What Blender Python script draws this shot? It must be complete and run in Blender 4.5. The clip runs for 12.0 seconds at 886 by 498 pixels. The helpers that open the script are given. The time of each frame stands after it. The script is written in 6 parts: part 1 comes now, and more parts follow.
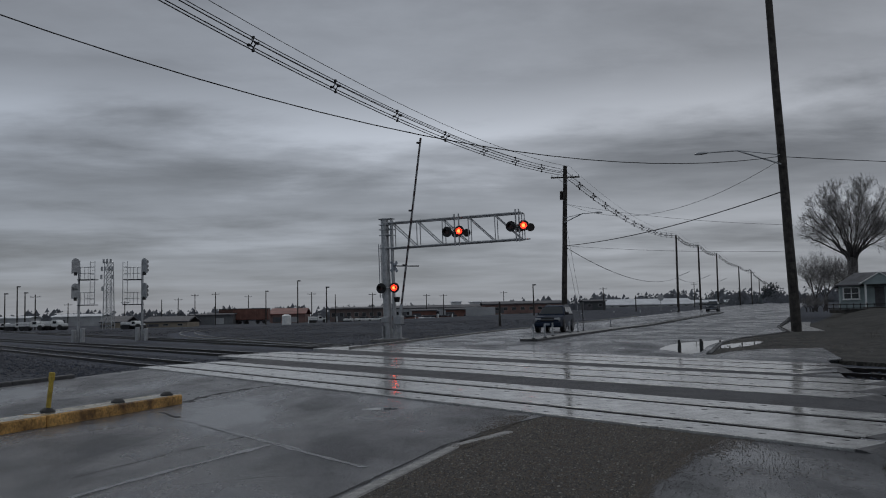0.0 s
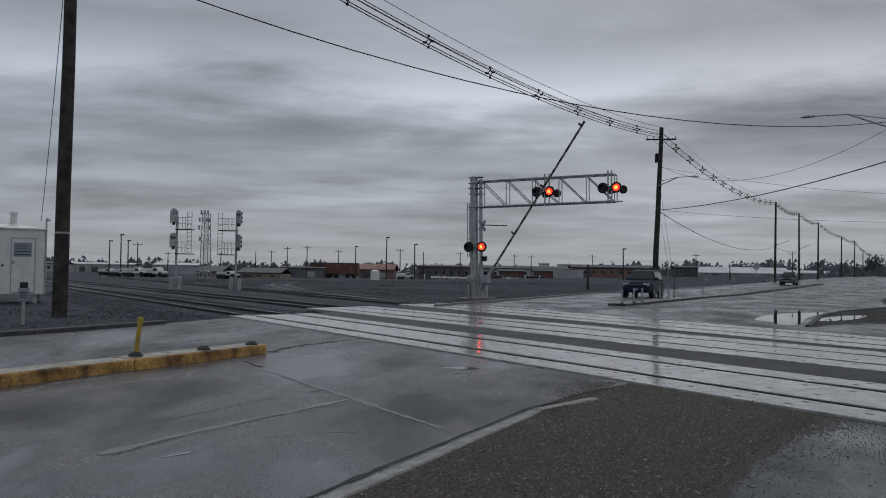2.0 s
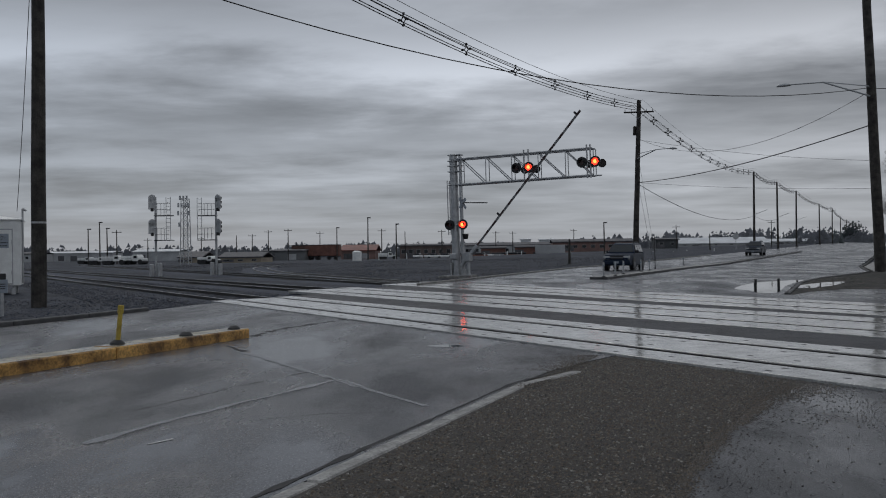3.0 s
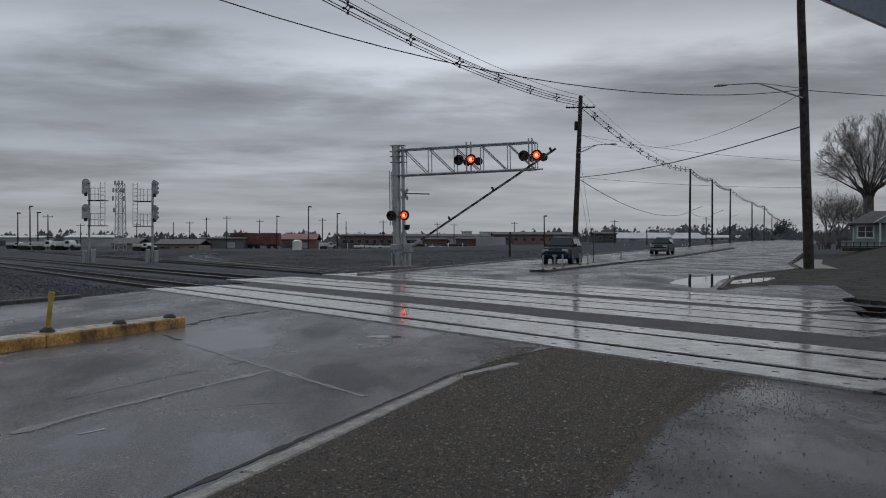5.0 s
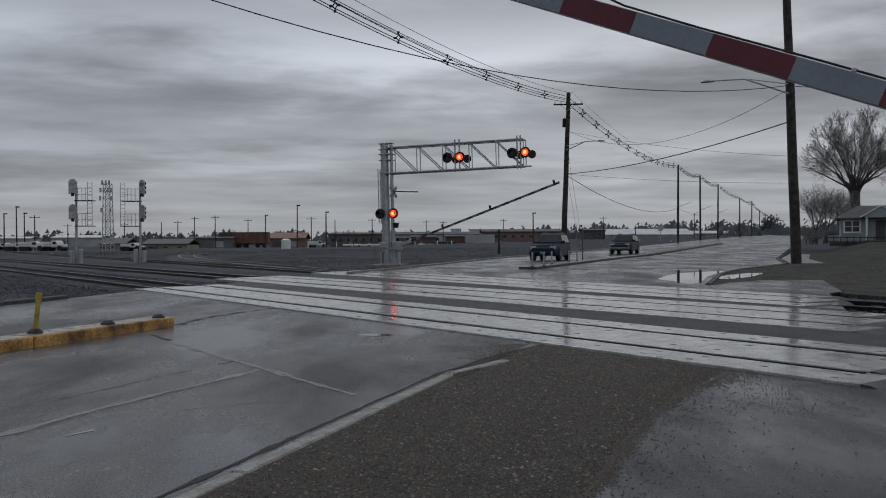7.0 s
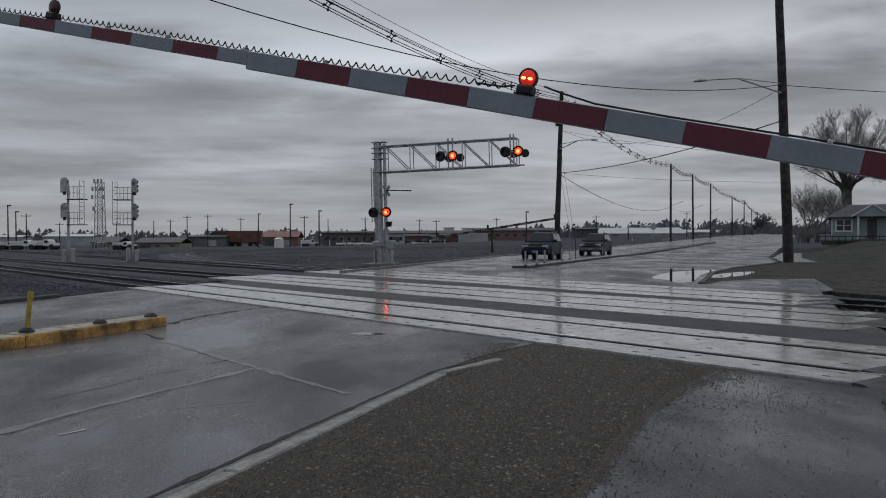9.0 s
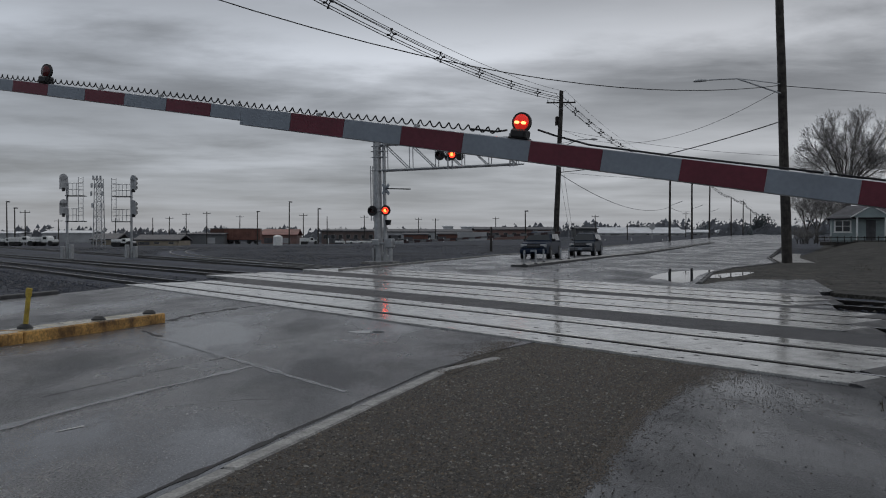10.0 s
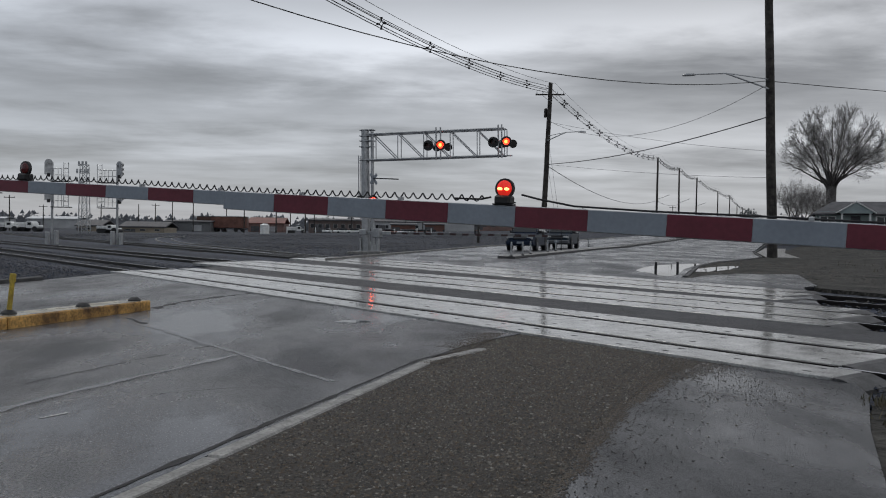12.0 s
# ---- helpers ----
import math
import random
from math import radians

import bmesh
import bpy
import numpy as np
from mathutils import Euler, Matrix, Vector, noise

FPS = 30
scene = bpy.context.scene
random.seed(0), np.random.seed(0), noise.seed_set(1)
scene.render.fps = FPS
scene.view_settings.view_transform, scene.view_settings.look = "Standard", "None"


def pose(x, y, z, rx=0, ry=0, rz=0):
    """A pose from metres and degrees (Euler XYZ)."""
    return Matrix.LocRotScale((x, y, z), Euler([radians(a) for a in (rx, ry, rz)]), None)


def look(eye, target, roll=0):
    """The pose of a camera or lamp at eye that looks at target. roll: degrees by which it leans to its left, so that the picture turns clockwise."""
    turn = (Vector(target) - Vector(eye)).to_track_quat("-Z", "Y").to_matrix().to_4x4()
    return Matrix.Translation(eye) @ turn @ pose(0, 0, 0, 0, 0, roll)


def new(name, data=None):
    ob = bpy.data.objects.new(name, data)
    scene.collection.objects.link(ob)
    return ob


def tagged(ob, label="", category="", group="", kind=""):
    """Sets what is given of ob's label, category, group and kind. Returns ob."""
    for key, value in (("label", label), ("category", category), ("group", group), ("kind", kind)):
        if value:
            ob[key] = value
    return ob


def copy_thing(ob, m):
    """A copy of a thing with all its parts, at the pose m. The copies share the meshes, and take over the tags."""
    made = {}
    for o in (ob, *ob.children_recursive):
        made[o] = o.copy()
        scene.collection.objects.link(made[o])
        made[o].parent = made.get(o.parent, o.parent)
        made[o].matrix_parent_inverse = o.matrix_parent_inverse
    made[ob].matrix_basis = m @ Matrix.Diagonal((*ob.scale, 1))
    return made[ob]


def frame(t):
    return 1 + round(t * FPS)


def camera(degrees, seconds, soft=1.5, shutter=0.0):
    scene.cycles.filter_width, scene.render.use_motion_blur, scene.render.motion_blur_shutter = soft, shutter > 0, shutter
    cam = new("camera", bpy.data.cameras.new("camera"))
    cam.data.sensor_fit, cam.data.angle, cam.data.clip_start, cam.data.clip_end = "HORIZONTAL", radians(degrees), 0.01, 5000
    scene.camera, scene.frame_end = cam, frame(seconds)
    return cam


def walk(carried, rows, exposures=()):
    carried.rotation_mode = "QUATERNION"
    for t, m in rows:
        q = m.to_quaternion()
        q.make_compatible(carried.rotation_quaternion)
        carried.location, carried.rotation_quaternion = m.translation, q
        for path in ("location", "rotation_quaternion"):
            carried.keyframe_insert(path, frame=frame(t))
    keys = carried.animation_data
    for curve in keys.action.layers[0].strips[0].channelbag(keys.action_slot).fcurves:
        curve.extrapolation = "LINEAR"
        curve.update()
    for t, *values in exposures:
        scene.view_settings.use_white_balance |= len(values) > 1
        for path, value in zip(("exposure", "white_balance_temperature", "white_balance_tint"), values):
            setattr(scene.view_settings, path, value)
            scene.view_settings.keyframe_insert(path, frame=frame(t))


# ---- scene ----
EYE = 1.4
# seconds, yaw, pitch, roll of a hand-held camera, and its sway about one spot where it moves
TURNS = [
    (0.0, -0.31, 4.30, -1.11, -0.04, -0.38, 0.02),
    (0.5, 6.48, 4.01, -0.12, -0.02, -0.2, 0.015),
    (1.0, 7.29, 3.40, 1.73, -0.11, -0.03, 0.0),
    (1.5, 6.39, 2.01, 1.45, -0.08, -0.02, 0.0),
    (2.0, 5.54, 1.66, 0.97, -0.02, 0.0, 0.0),
    (2.5, 4.57, 1.17, -0.36),
    (2.7, 4.45, 0.64, -0.61),
    (4.3, 2.39, -0.24, -0.14),
    (4.5, 1.27, -0.26, 0.04),
    (5.0, 0.46, -0.36, 0.22),
    (5.5, 0.20, -0.31, 0.11),
    (6.0, 0.00, -0.45, 0.00),
    (6.5, -0.12, -0.50, -0.10),
    (7.0, -0.25, -0.51, -0.21),
    (9.0, -0.70, -0.59, -0.20),
    (9.5, -0.75, -0.65, -0.03),
    (10.0, -0.77, -0.68, 0.12),
    (10.5, -0.84, -0.82, 0.36),
    (11.0, -0.89, -1.02, 0.58),
    (11.5, -0.94, -1.32, 0.76),
    (12.0, -1.62, -1.29, 0.85),
]
cam = camera(54.0, 12.0, 1.05)
walk(cam, [(t, Matrix.Translation((0, 0, EYE)) @ pose(*(sway or (0, 0, 0)), 90 + p, 0, y) @ pose(0, 0, 0, 0, 0, r)) for t, y, p, r, *sway in TURNS],
     exposures=[(0, -0.3, 6330, 10), (0.5, -0.24, 6340, 10), (1.5, -0.03, 6380, 10), (6, 0.03, 6480, 10), (10.5, 0.05, 6540, 10), (11.2, 0.14, 6560, 10), (12, 0.34, 6620, 10)])

# ---- light ----
world = bpy.data.worlds.new("overcast_sky")
scene.world = world
world.use_nodes = True


def build_sky():
    nt = world.node_tree
    nt.nodes.clear()
    N, L = nt.nodes.new, nt.links.new
    out = N("ShaderNodeOutputWorld")
    bg = N("ShaderNodeBackground")
    sky = N("ShaderNodeTexSky")
    sky.sky_type, sky.sun_disc = "NISHITA", False
    sky.sun_elevation, sky.sun_rotation = radians(35), radians(-30)
    co = N("ShaderNodeTexCoord")
    sep = N("ShaderNodeSeparateXYZ")
    L(co.outputs["Generated"], sep.inputs[0])
    up = N("ShaderNodeMath")
    up.operation = "MAXIMUM"
    L(sep.outputs[2], up.inputs[0])
    up.inputs[1].default_value = 0.0
    # the underside of the cloud, a sheet overhead that closes up towards the horizon
    low = N("ShaderNodeMath")
    low.operation = "ADD"
    L(up.outputs[0], low.inputs[0])
    low.inputs[1].default_value = 0.07
    flat = N("ShaderNodeVectorMath")
    flat.operation = "DIVIDE"
    L(co.outputs["Generated"], flat.inputs[0])
    L(low.outputs[0], flat.inputs[1])
    mp = N("ShaderNodeMapping")
    mp.inputs["Location"].default_value = (1.3, 0.2, 0)
    mp.inputs["Rotation"].default_value = (0, 0, radians(-4))
    mp.inputs["Scale"].default_value = (0.62, 0.85, 0)
    L(flat.outputs[0], mp.inputs[0])
    big = N("ShaderNodeTexNoise")
    big.inputs["Scale"].default_value = 1.0
    big.inputs["Detail"].default_value = 9
    big.inputs["Roughness"].default_value = 0.56
    big.inputs["Distortion"].default_value = 0.15
    L(mp.outputs[0], big.inputs["Vector"])
    # cloud decks by height, their edges broken up by the noise
    lift = N("ShaderNodeMath")
    lift.operation = "MULTIPLY_ADD"
    L(big.outputs[0], lift.inputs[0])
    lift.inputs[1].default_value, lift.inputs[2].default_value = 0.2, -0.1
    warp = N("ShaderNodeMath")
    warp.operation = "ADD"
    L(up.outputs[0], warp.inputs[0])
    L(lift.outputs[0], warp.inputs[1])
    deck = N("ShaderNodeValToRGB")
    deck.color_ramp.interpolation = "EASE"
    e = deck.color_ramp.elements
    e[0].position, e[0].color = 0.0, (0.33, 0.345, 0.37, 1)
    e[1].position, e[1].color = 1.0, (0.33, 0.35, 0.38, 1)
    for z, v in ((0.07, 0.325), (0.105, 0.345), (0.145, 0.3), (0.185, 0.37), (0.225, 0.46), (0.265, 0.35), (0.33, 0.285), (0.5, 0.34)):
        e.new(z).color = (v * 0.955, v, v * 1.085, 1)
    L(warp.outputs[0], deck.inputs[0])
    tone = N("ShaderNodeMapRange")
    tone.inputs["From Min"].default_value, tone.inputs["From Max"].default_value = 0.33, 0.67
    tone.inputs["To Min"].default_value, tone.inputs["To Max"].default_value = 0.62, 1.46
    L(big.outputs[0], tone.inputs[0])
    shade = N("ShaderNodeMix")
    shade.data_type, shade.blend_type = "RGBA", "MULTIPLY"
    shade.inputs[0].default_value = 1.0
    L(deck.outputs[0], shade.inputs[6])
    L(tone.outputs[0], shade.inputs[7])
    # towards the horizon the decks close up into an even grey
    haze = N("ShaderNodeMapRange")
    haze.inputs["From Min"].default_value, haze.inputs["From Max"].default_value = 0.0, 0.1
    haze.inputs["To Min"].default_value, haze.inputs["To Max"].default_value = 0.8, 0.0
    L(up.outputs[0], haze.inputs[0])
    mix = N("ShaderNodeMix")
    mix.data_type = "RGBA"
    L(haze.outputs[0], mix.inputs[0])
    L(shade.outputs[2], mix.inputs[6])
    mix.inputs[7].default_value = (0.3, 0.318, 0.35, 1)
    # thicker cloud to the west, over the yard
    west = N("ShaderNodeMapRange")
    west.inputs["From Min"].default_value, west.inputs["From Max"].default_value = -0.6, 0.2
    west.inputs["To Min"].default_value, west.inputs["To Max"].default_value = 0.8, 1.03
    L(sep.outputs[0], west.inputs[0])
    L(west.outputs[0], bg.inputs[1])
    side = N("ShaderNodeMapRange")
    side.inputs["From Min"].default_value, side.inputs["From Max"].default_value = -0.5, 0.3
    L(sep.outputs[0], side.inputs[0])
    cool = N("ShaderNodeMix")
    cool.data_type = "RGBA"
    L(side.outputs[0], cool.inputs[0])
    cool.inputs[6].default_value, cool.inputs[7].default_value = (0.955, 1.0, 1.045, 1), (1.01, 1.0, 0.985, 1)
    tinted = N("ShaderNodeMix")
    tinted.data_type, tinted.blend_type = "RGBA", "MULTIPLY"
    tinted.inputs[0].default_value = 1.0
    L(mix.outputs[2], tinted.inputs[6])
    L(cool.outputs[2], tinted.inputs[7])
    L(tinted.outputs[2], bg.inputs[0])
    blue = N("ShaderNodeBackground")
    L(sky.outputs[0], blue.inputs[0])
    blue.inputs[1].default_value = 0.004
    both = N("ShaderNodeAddShader")
    L(bg.outputs[0], both.inputs[0])
    L(blue.outputs[0], both.inputs[1])
    L(both.outputs[0], out.inputs[0])


build_sky()
sun = new("sun", bpy.data.lights.new("sun", "SUN"))
sun.data.energy, sun.data.angle, sun.data.color = 0.5, radians(25), (1.0, 0.97, 0.93)
sun.matrix_world = look((0, 0, 50), (26, -45, -10))

# ---- materials ----
def material(name, base, rough=0.6, metal=0.0, vary=0.25, grain=6.0, bump=0.2, bump_scale=40.0, spec=0.5, wet=None, tint=None, per_piece=0.0, dist=0.01):
    """A surface with stains at a large scale and grain at a small one. wet: (low, high) roughness mixed by broad noise."""
    m = bpy.data.materials.new(name)
    m.use_nodes = True
    nt = m.node_tree
    N, L = nt.nodes.new, nt.links.new
    p = nt.nodes["Principled BSDF"]
    co = N("ShaderNodeTexCoord")
    n1, n2 = N("ShaderNodeTexNoise"), N("ShaderNodeTexNoise")
    n1.inputs["Scale"].default_value, n1.inputs["Detail"].default_value = grain, 6
    n2.inputs["Scale"].default_value, n2.inputs["Detail"].default_value = bump_scale, 4
    for n in (n1, n2):
        L(co.outputs["Object"], n.inputs["Vector"])
    ramp = N("ShaderNodeValToRGB")
    e = ramp.color_ramp.elements
    other = tint or base
    e[0].position, e[1].position = 0.3, 0.7
    e[0].color = (*[c * (1 - vary) for c in base], 1)
    e[1].color = (*[min(1, c * (1 + vary)) for c in other], 1)
    L(n1.outputs[0], ramp.inputs[0])
    fine = N("ShaderNodeMix")
    fine.data_type, fine.blend_type = "RGBA", "MULTIPLY"
    fine.inputs[0].default_value = vary
    L(ramp.outputs[0], fine.inputs[6])
    g = N("ShaderNodeMapRange")
    g.inputs["From Min"].default_value, g.inputs["From Max"].default_value = 0.34, 0.66
    g.inputs["To Min"].default_value, g.inputs["To Max"].default_value = 0.3, 1.6
    L(n2.outputs[0], g.inputs[0])
    L(g.outputs[0], fine.inputs[7])
    colour = fine.outputs[2]
    if per_piece:
        info = N("ShaderNodeObjectInfo")
        r = N("ShaderNodeMapRange")
        r.inputs["To Min"].default_value, r.inputs["To Max"].default_value = 1 - per_piece, 1 + per_piece
        L(info.outputs["Random"], r.inputs[0])
        piece = N("ShaderNodeMix")
        piece.data_type, piece.blend_type = "RGBA", "MULTIPLY"
        piece.inputs[0].default_value = 1
        L(colour, piece.inputs[6])
        L(r.outputs[0], piece.inputs[7])
        colour = piece.outputs[2]
    L(colour, p.inputs["Base Color"])
    p.inputs["Metallic"].default_value = metal
    p.inputs["Specular IOR Level"].default_value = spec
    p.inputs["Roughness"].default_value = rough
    if wet:
        n3 = N("ShaderNodeTexNoise")
        n3.inputs["Scale"].default_value, n3.inputs["Detail"].default_value = wet[2], 5
        L(co.outputs["Object"], n3.inputs["Vector"])
        w = N("ShaderNodeMapRange")
        w.inputs["From Min"].default_value, w.inputs["From Max"].default_value = 0.35, 0.65
        w.inputs["To Min"].default_value, w.inputs["To Max"].default_value = wet[0], wet[1]
        L(n3.outputs[0], w.inputs[0])
        L(w.outputs[0], p.inputs["Roughness"])
        # bare grains between the films of water shine less
        k = N("ShaderNodeMapRange")
        k.inputs["From Min"].default_value, k.inputs["From Max"].default_value = 0.35, 0.65
        k.inputs["To Min"].default_value, k.inputs["To Max"].default_value = spec * (1 - 2 * wet[1]) if wet[1] < 0.45 else 0.12, spec * 1.7
        L(n2.outputs[0], k.inputs[0])
        L(k.outputs[0], p.inputs["Specular IOR Level"])
    if bump:
        b = N("ShaderNodeBump")
        b.inputs["Strength"].default_value, b.inputs["Distance"].default_value = bump, dist
        L(n2.outputs[0], b.inputs["Height"])
        L(b.outputs[0], p.inputs["Normal"])
    return m


def wet_asphalt(name, dry, wet, scale=0.6, grain=75.0, relief=0.014, sheen=0.6):
    """Worn asphalt with films of water drawn out along the road; between the films the stones stand out."""
    m = bpy.data.materials.new(name)
    m.use_nodes = True
    nt = m.node_tree
    N, L = nt.nodes.new, nt.links.new
    p = nt.nodes["Principled BSDF"]
    co, mp = N("ShaderNodeTexCoord"), N("ShaderNodeMapping")
    mp.inputs["Rotation"].default_value = (0, 0, radians(19))
    mp.inputs["Scale"].default_value = (1.0, 0.38, 1.0)
    L(co.outputs["Object"], mp.inputs[0])

    def tex(scale, detail, rough, vector):
        n = N("ShaderNodeTexNoise")
        n.inputs["Scale"].default_value, n.inputs["Detail"].default_value, n.inputs["Roughness"].default_value = scale, detail, rough
        L(vector, n.inputs["Vector"])
        return n.outputs[0]

    def span_of(value, a, b, c, d):
        r = N("ShaderNodeMapRange")
        for key, x in (("From Min", a), ("From Max", b), ("To Min", c), ("To Max", d)):
            r.inputs[key].default_value = x
        L(value, r.inputs[0])
        return r.outputs[0]

    def blend(kind, fac, a, b):
        x = N("ShaderNodeMix")
        x.data_type, x.blend_type = "RGBA", kind
        for sock, v in ((0, fac), (6, a), (7, b)):
            if isinstance(v, (int, float)):
                x.inputs[sock].default_value = v
            elif isinstance(v, tuple):
                x.inputs[sock].default_value = (*v, 1)
            else:
                L(v, x.inputs[sock])
        return x.outputs[2]

    film = span_of(tex(scale, 6, 0.58, mp.outputs[0]), 0.37, 0.6, 0.0, 1.0)
    stain = span_of(tex(0.9, 5, 0.6, co.outputs["Object"]), 0.3, 0.7, 0.75, 1.25)
    stones = tex(grain, 3, 0.6, co.outputs["Object"])
    speck = span_of(stones, 0.35, 0.65, 0.1, 1.9)
    colour = blend("MULTIPLY", 1.0, blend("MIX", film, dry, wet), stain)
    colour = blend("MULTIPLY", 0.8, colour, speck)
    L(colour, p.inputs["Base Color"])
    L(span_of(film, 0, 1, 0.42, 0.2), p.inputs["Roughness"])
    shine = N("ShaderNodeMath")
    shine.operation = "MULTIPLY"
    L(span_of(stones, 0.35, 0.65, 0.25, 1.0), shine.inputs[0])
    L(span_of(film, 0, 1, 0.35, sheen), shine.inputs[1])
    L(shine.outputs[0], p.inputs["Specular IOR Level"])
    b = N("ShaderNodeBump")
    b.inputs["Distance"].default_value = relief
    L(span_of(film, 0, 1, 1.0, 0.06), b.inputs["Strength"])
    L(stones, b.inputs["Height"])
    L(b.outputs[0], p.inputs["Normal"])
    return m


def glowing(name, colour, strength):
    m = material(name, colour, 0.2, vary=0.05, bump=0)
    p = m.node_tree.nodes["Principled BSDF"]
    p.inputs["Emission Color"].default_value = (*colour, 1)
    p.inputs["Emission Strength"].default_value = strength
    return m


M = {
    "asphalt": wet_asphalt("wet_asphalt", (0.058, 0.061, 0.069), (0.068, 0.071, 0.08), 0.5, 52, 0.03, 0.75),
    "asphalt_dark": material("damp_dark_asphalt", (0.055, 0.056, 0.061), 0.55, vary=0.4, grain=1.5, bump=1.0, bump_scale=70, spec=0.22, dist=0.02),
    "driveway": wet_asphalt("wet_driveway_asphalt", (0.036, 0.038, 0.043), (0.03, 0.032, 0.037), 0.8, 80, 0.014, 1.2),
    "panel": material("wet_precast_concrete", (0.37, 0.37, 0.36), 0.3, vary=0.42, grain=2.6, bump=0.08, bump_scale=40, wet=(0.06, 0.24, 0.9), per_piece=0.14, dist=0.004),
    "concrete": material("weathered_concrete", (0.19, 0.185, 0.175), 0.5, vary=0.5, grain=5, bump=0.3, bump_scale=60, wet=(0.25, 0.6, 1.5), per_piece=0.12, dist=0.004),
    "rail": material("rusty_rail_steel", (0.022, 0.019, 0.018), 0.45, 0.6, vary=0.4, grain=5, bump=0.2, bump_scale=80),
    "railhead": material("polished_rail_head", (0.55, 0.56, 0.58), 0.22, 1.0, vary=0.15, grain=8, bump=0.05),
    "flange": material("black_flangeway_gap", (0.008, 0.008, 0.008), 0.95, vary=0.3, grain=9, bump=0.4, spec=0.05),
    "rubber": material("black_rubber", (0.012, 0.012, 0.013), 0.5, vary=0.3, grain=9, bump=0.1),
    "ballast": material("dark_wet_ballast", (0.024, 0.032, 0.054), 0.8, vary=0.6, grain=3.5, bump=1.0, bump_scale=14, dist=0.05),
    "soil": material("dark_yard_soil", (0.02, 0.027, 0.044), 0.9, vary=0.6, grain=0.22, bump=1.0, bump_scale=3.5, dist=0.2, tint=(0.03, 0.035, 0.048)),
    "dirt": material("wet_brown_dirt", (0.034, 0.033, 0.029), 0.8, vary=0.6, grain=0.8, bump=1.0, bump_scale=7, dist=0.15, tint=(0.043, 0.041, 0.036), spec=0.3),
    "gravel_bed": material("dirty_gravel_bed", (0.029, 0.024, 0.019), 0.7, vary=0.5, grain=2.2, bump=1.0, bump_scale=45, dist=0.02),
    "alu": material("pale_aluminium_channel", (0.5, 0.51, 0.52), 0.4, 0.6, vary=0.15, grain=5, bump=0.05),
    "galv": material("galvanised_steel", (0.42, 0.43, 0.44), 0.45, 0.7, vary=0.2, grain=4, bump=0.08, bump_scale=50),
    "palekerb": material("worn_pale_kerb", (0.24, 0.236, 0.225), 0.5, vary=0.45, grain=6, bump=0.4, bump_scale=40),
    "darkkerb": material("dark_concrete", (0.06, 0.06, 0.062), 0.6, vary=0.5, grain=4, bump=0.4, bump_scale=40),
    "wood": material("creosoted_pole_wood", (0.022, 0.02, 0.019), 0.85, vary=0.4, grain=3, bump=0.6, bump_scale=25, tint=(0.05, 0.045, 0.04)),
    "wire": material("black_cable", (0.012, 0.012, 0.014), 0.6, vary=0.1, bump=0),
    "black": material("black_painted_steel", (0.012, 0.012, 0.014), 0.45, vary=0.2, grain=8, bump=0.05),
    "yellow": material("worn_yellow_paint", (0.24, 0.105, 0.022), 0.45, vary=0.6, grain=3.2, bump=0.5, bump_scale=30, tint=(0.42, 0.24, 0.07)),
    "plastic": material("scuffed_yellow_plastic", (0.42, 0.31, 0.05), 0.45, vary=0.4, grain=6, bump=0.2, bump_scale=40),
    "kerb_top": material("worn_wet_kerb_top", (0.26, 0.245, 0.21), 0.35, vary=0.45, grain=5, bump=0.25, bump_scale=45, wet=(0.15, 0.45, 1.5), tint=(0.33, 0.29, 0.2), dist=0.004),
    "white": material("dull_white_sheeting", (0.25, 0.285, 0.33), 0.45, vary=0.08, grain=5, bump=0.05),
    "red": material("red_sheeting", (0.14, 0.02, 0.036), 0.45, vary=0.15, grain=5, bump=0.05),
    "faded_red": material("dull_back_of_red_sheet", (0.045, 0.022, 0.022), 0.6, vary=0.3, grain=5, bump=0.05),
    "grey": material("dull_back_of_white_sheet", (0.17, 0.175, 0.18), 0.5, vary=0.2, grain=5, bump=0.05),
    "whitepaint": material("white_painted_metal", (0.72, 0.73, 0.72), 0.45, vary=0.1, grain=3, bump=0.06),
}


# ---- building helpers ----
def part(name, bm, mat, parent=None, label="", smooth=False):
    me = bpy.data.meshes.new(name)
    bm.normal_update()
    bm.to_mesh(me)
    bm.free()
    for m in mat if isinstance(mat, (list, tuple)) else [mat]:
        me.materials.append(m)
    if smooth:
        for poly in me.polygons:
            poly.use_smooth = True
    ob = new(name, me)
    if parent:
        ob.parent = parent
    if label:
        tagged(ob, label)
    return ob


def thing(name, m, label, category, group="", kind=""):
    e = new(name)
    e.empty_display_size = 0.2
    e.matrix_basis = m
    return tagged(e, label, category, group, kind)


def add_box(bm, x0, y0, z0, x1, y1, z1, bevel=0.0, mat=0, m=None):
    q = bmesh.ops.create_cube(bm, size=1.0)["verts"]
    for v in q:
        v.co = Vector(((x0 + x1) / 2 + v.co.x * (x1 - x0), (y0 + y1) / 2 + v.co.y * (y1 - y0), (z0 + z1) / 2 + v.co.z * (z1 - z0)))
    fs = {f for v in q for f in v.link_faces}
    for f in fs:
        f.material_index = mat
    if m is not None:
        bmesh.ops.transform(bm, matrix=m, verts=q)
    if bevel:
        es = list({e for v in q for e in v.link_edges})
        bmesh.ops.bevel(bm, geom=es, offset=bevel, segments=1, affect="EDGES", material=-1)
    return bm


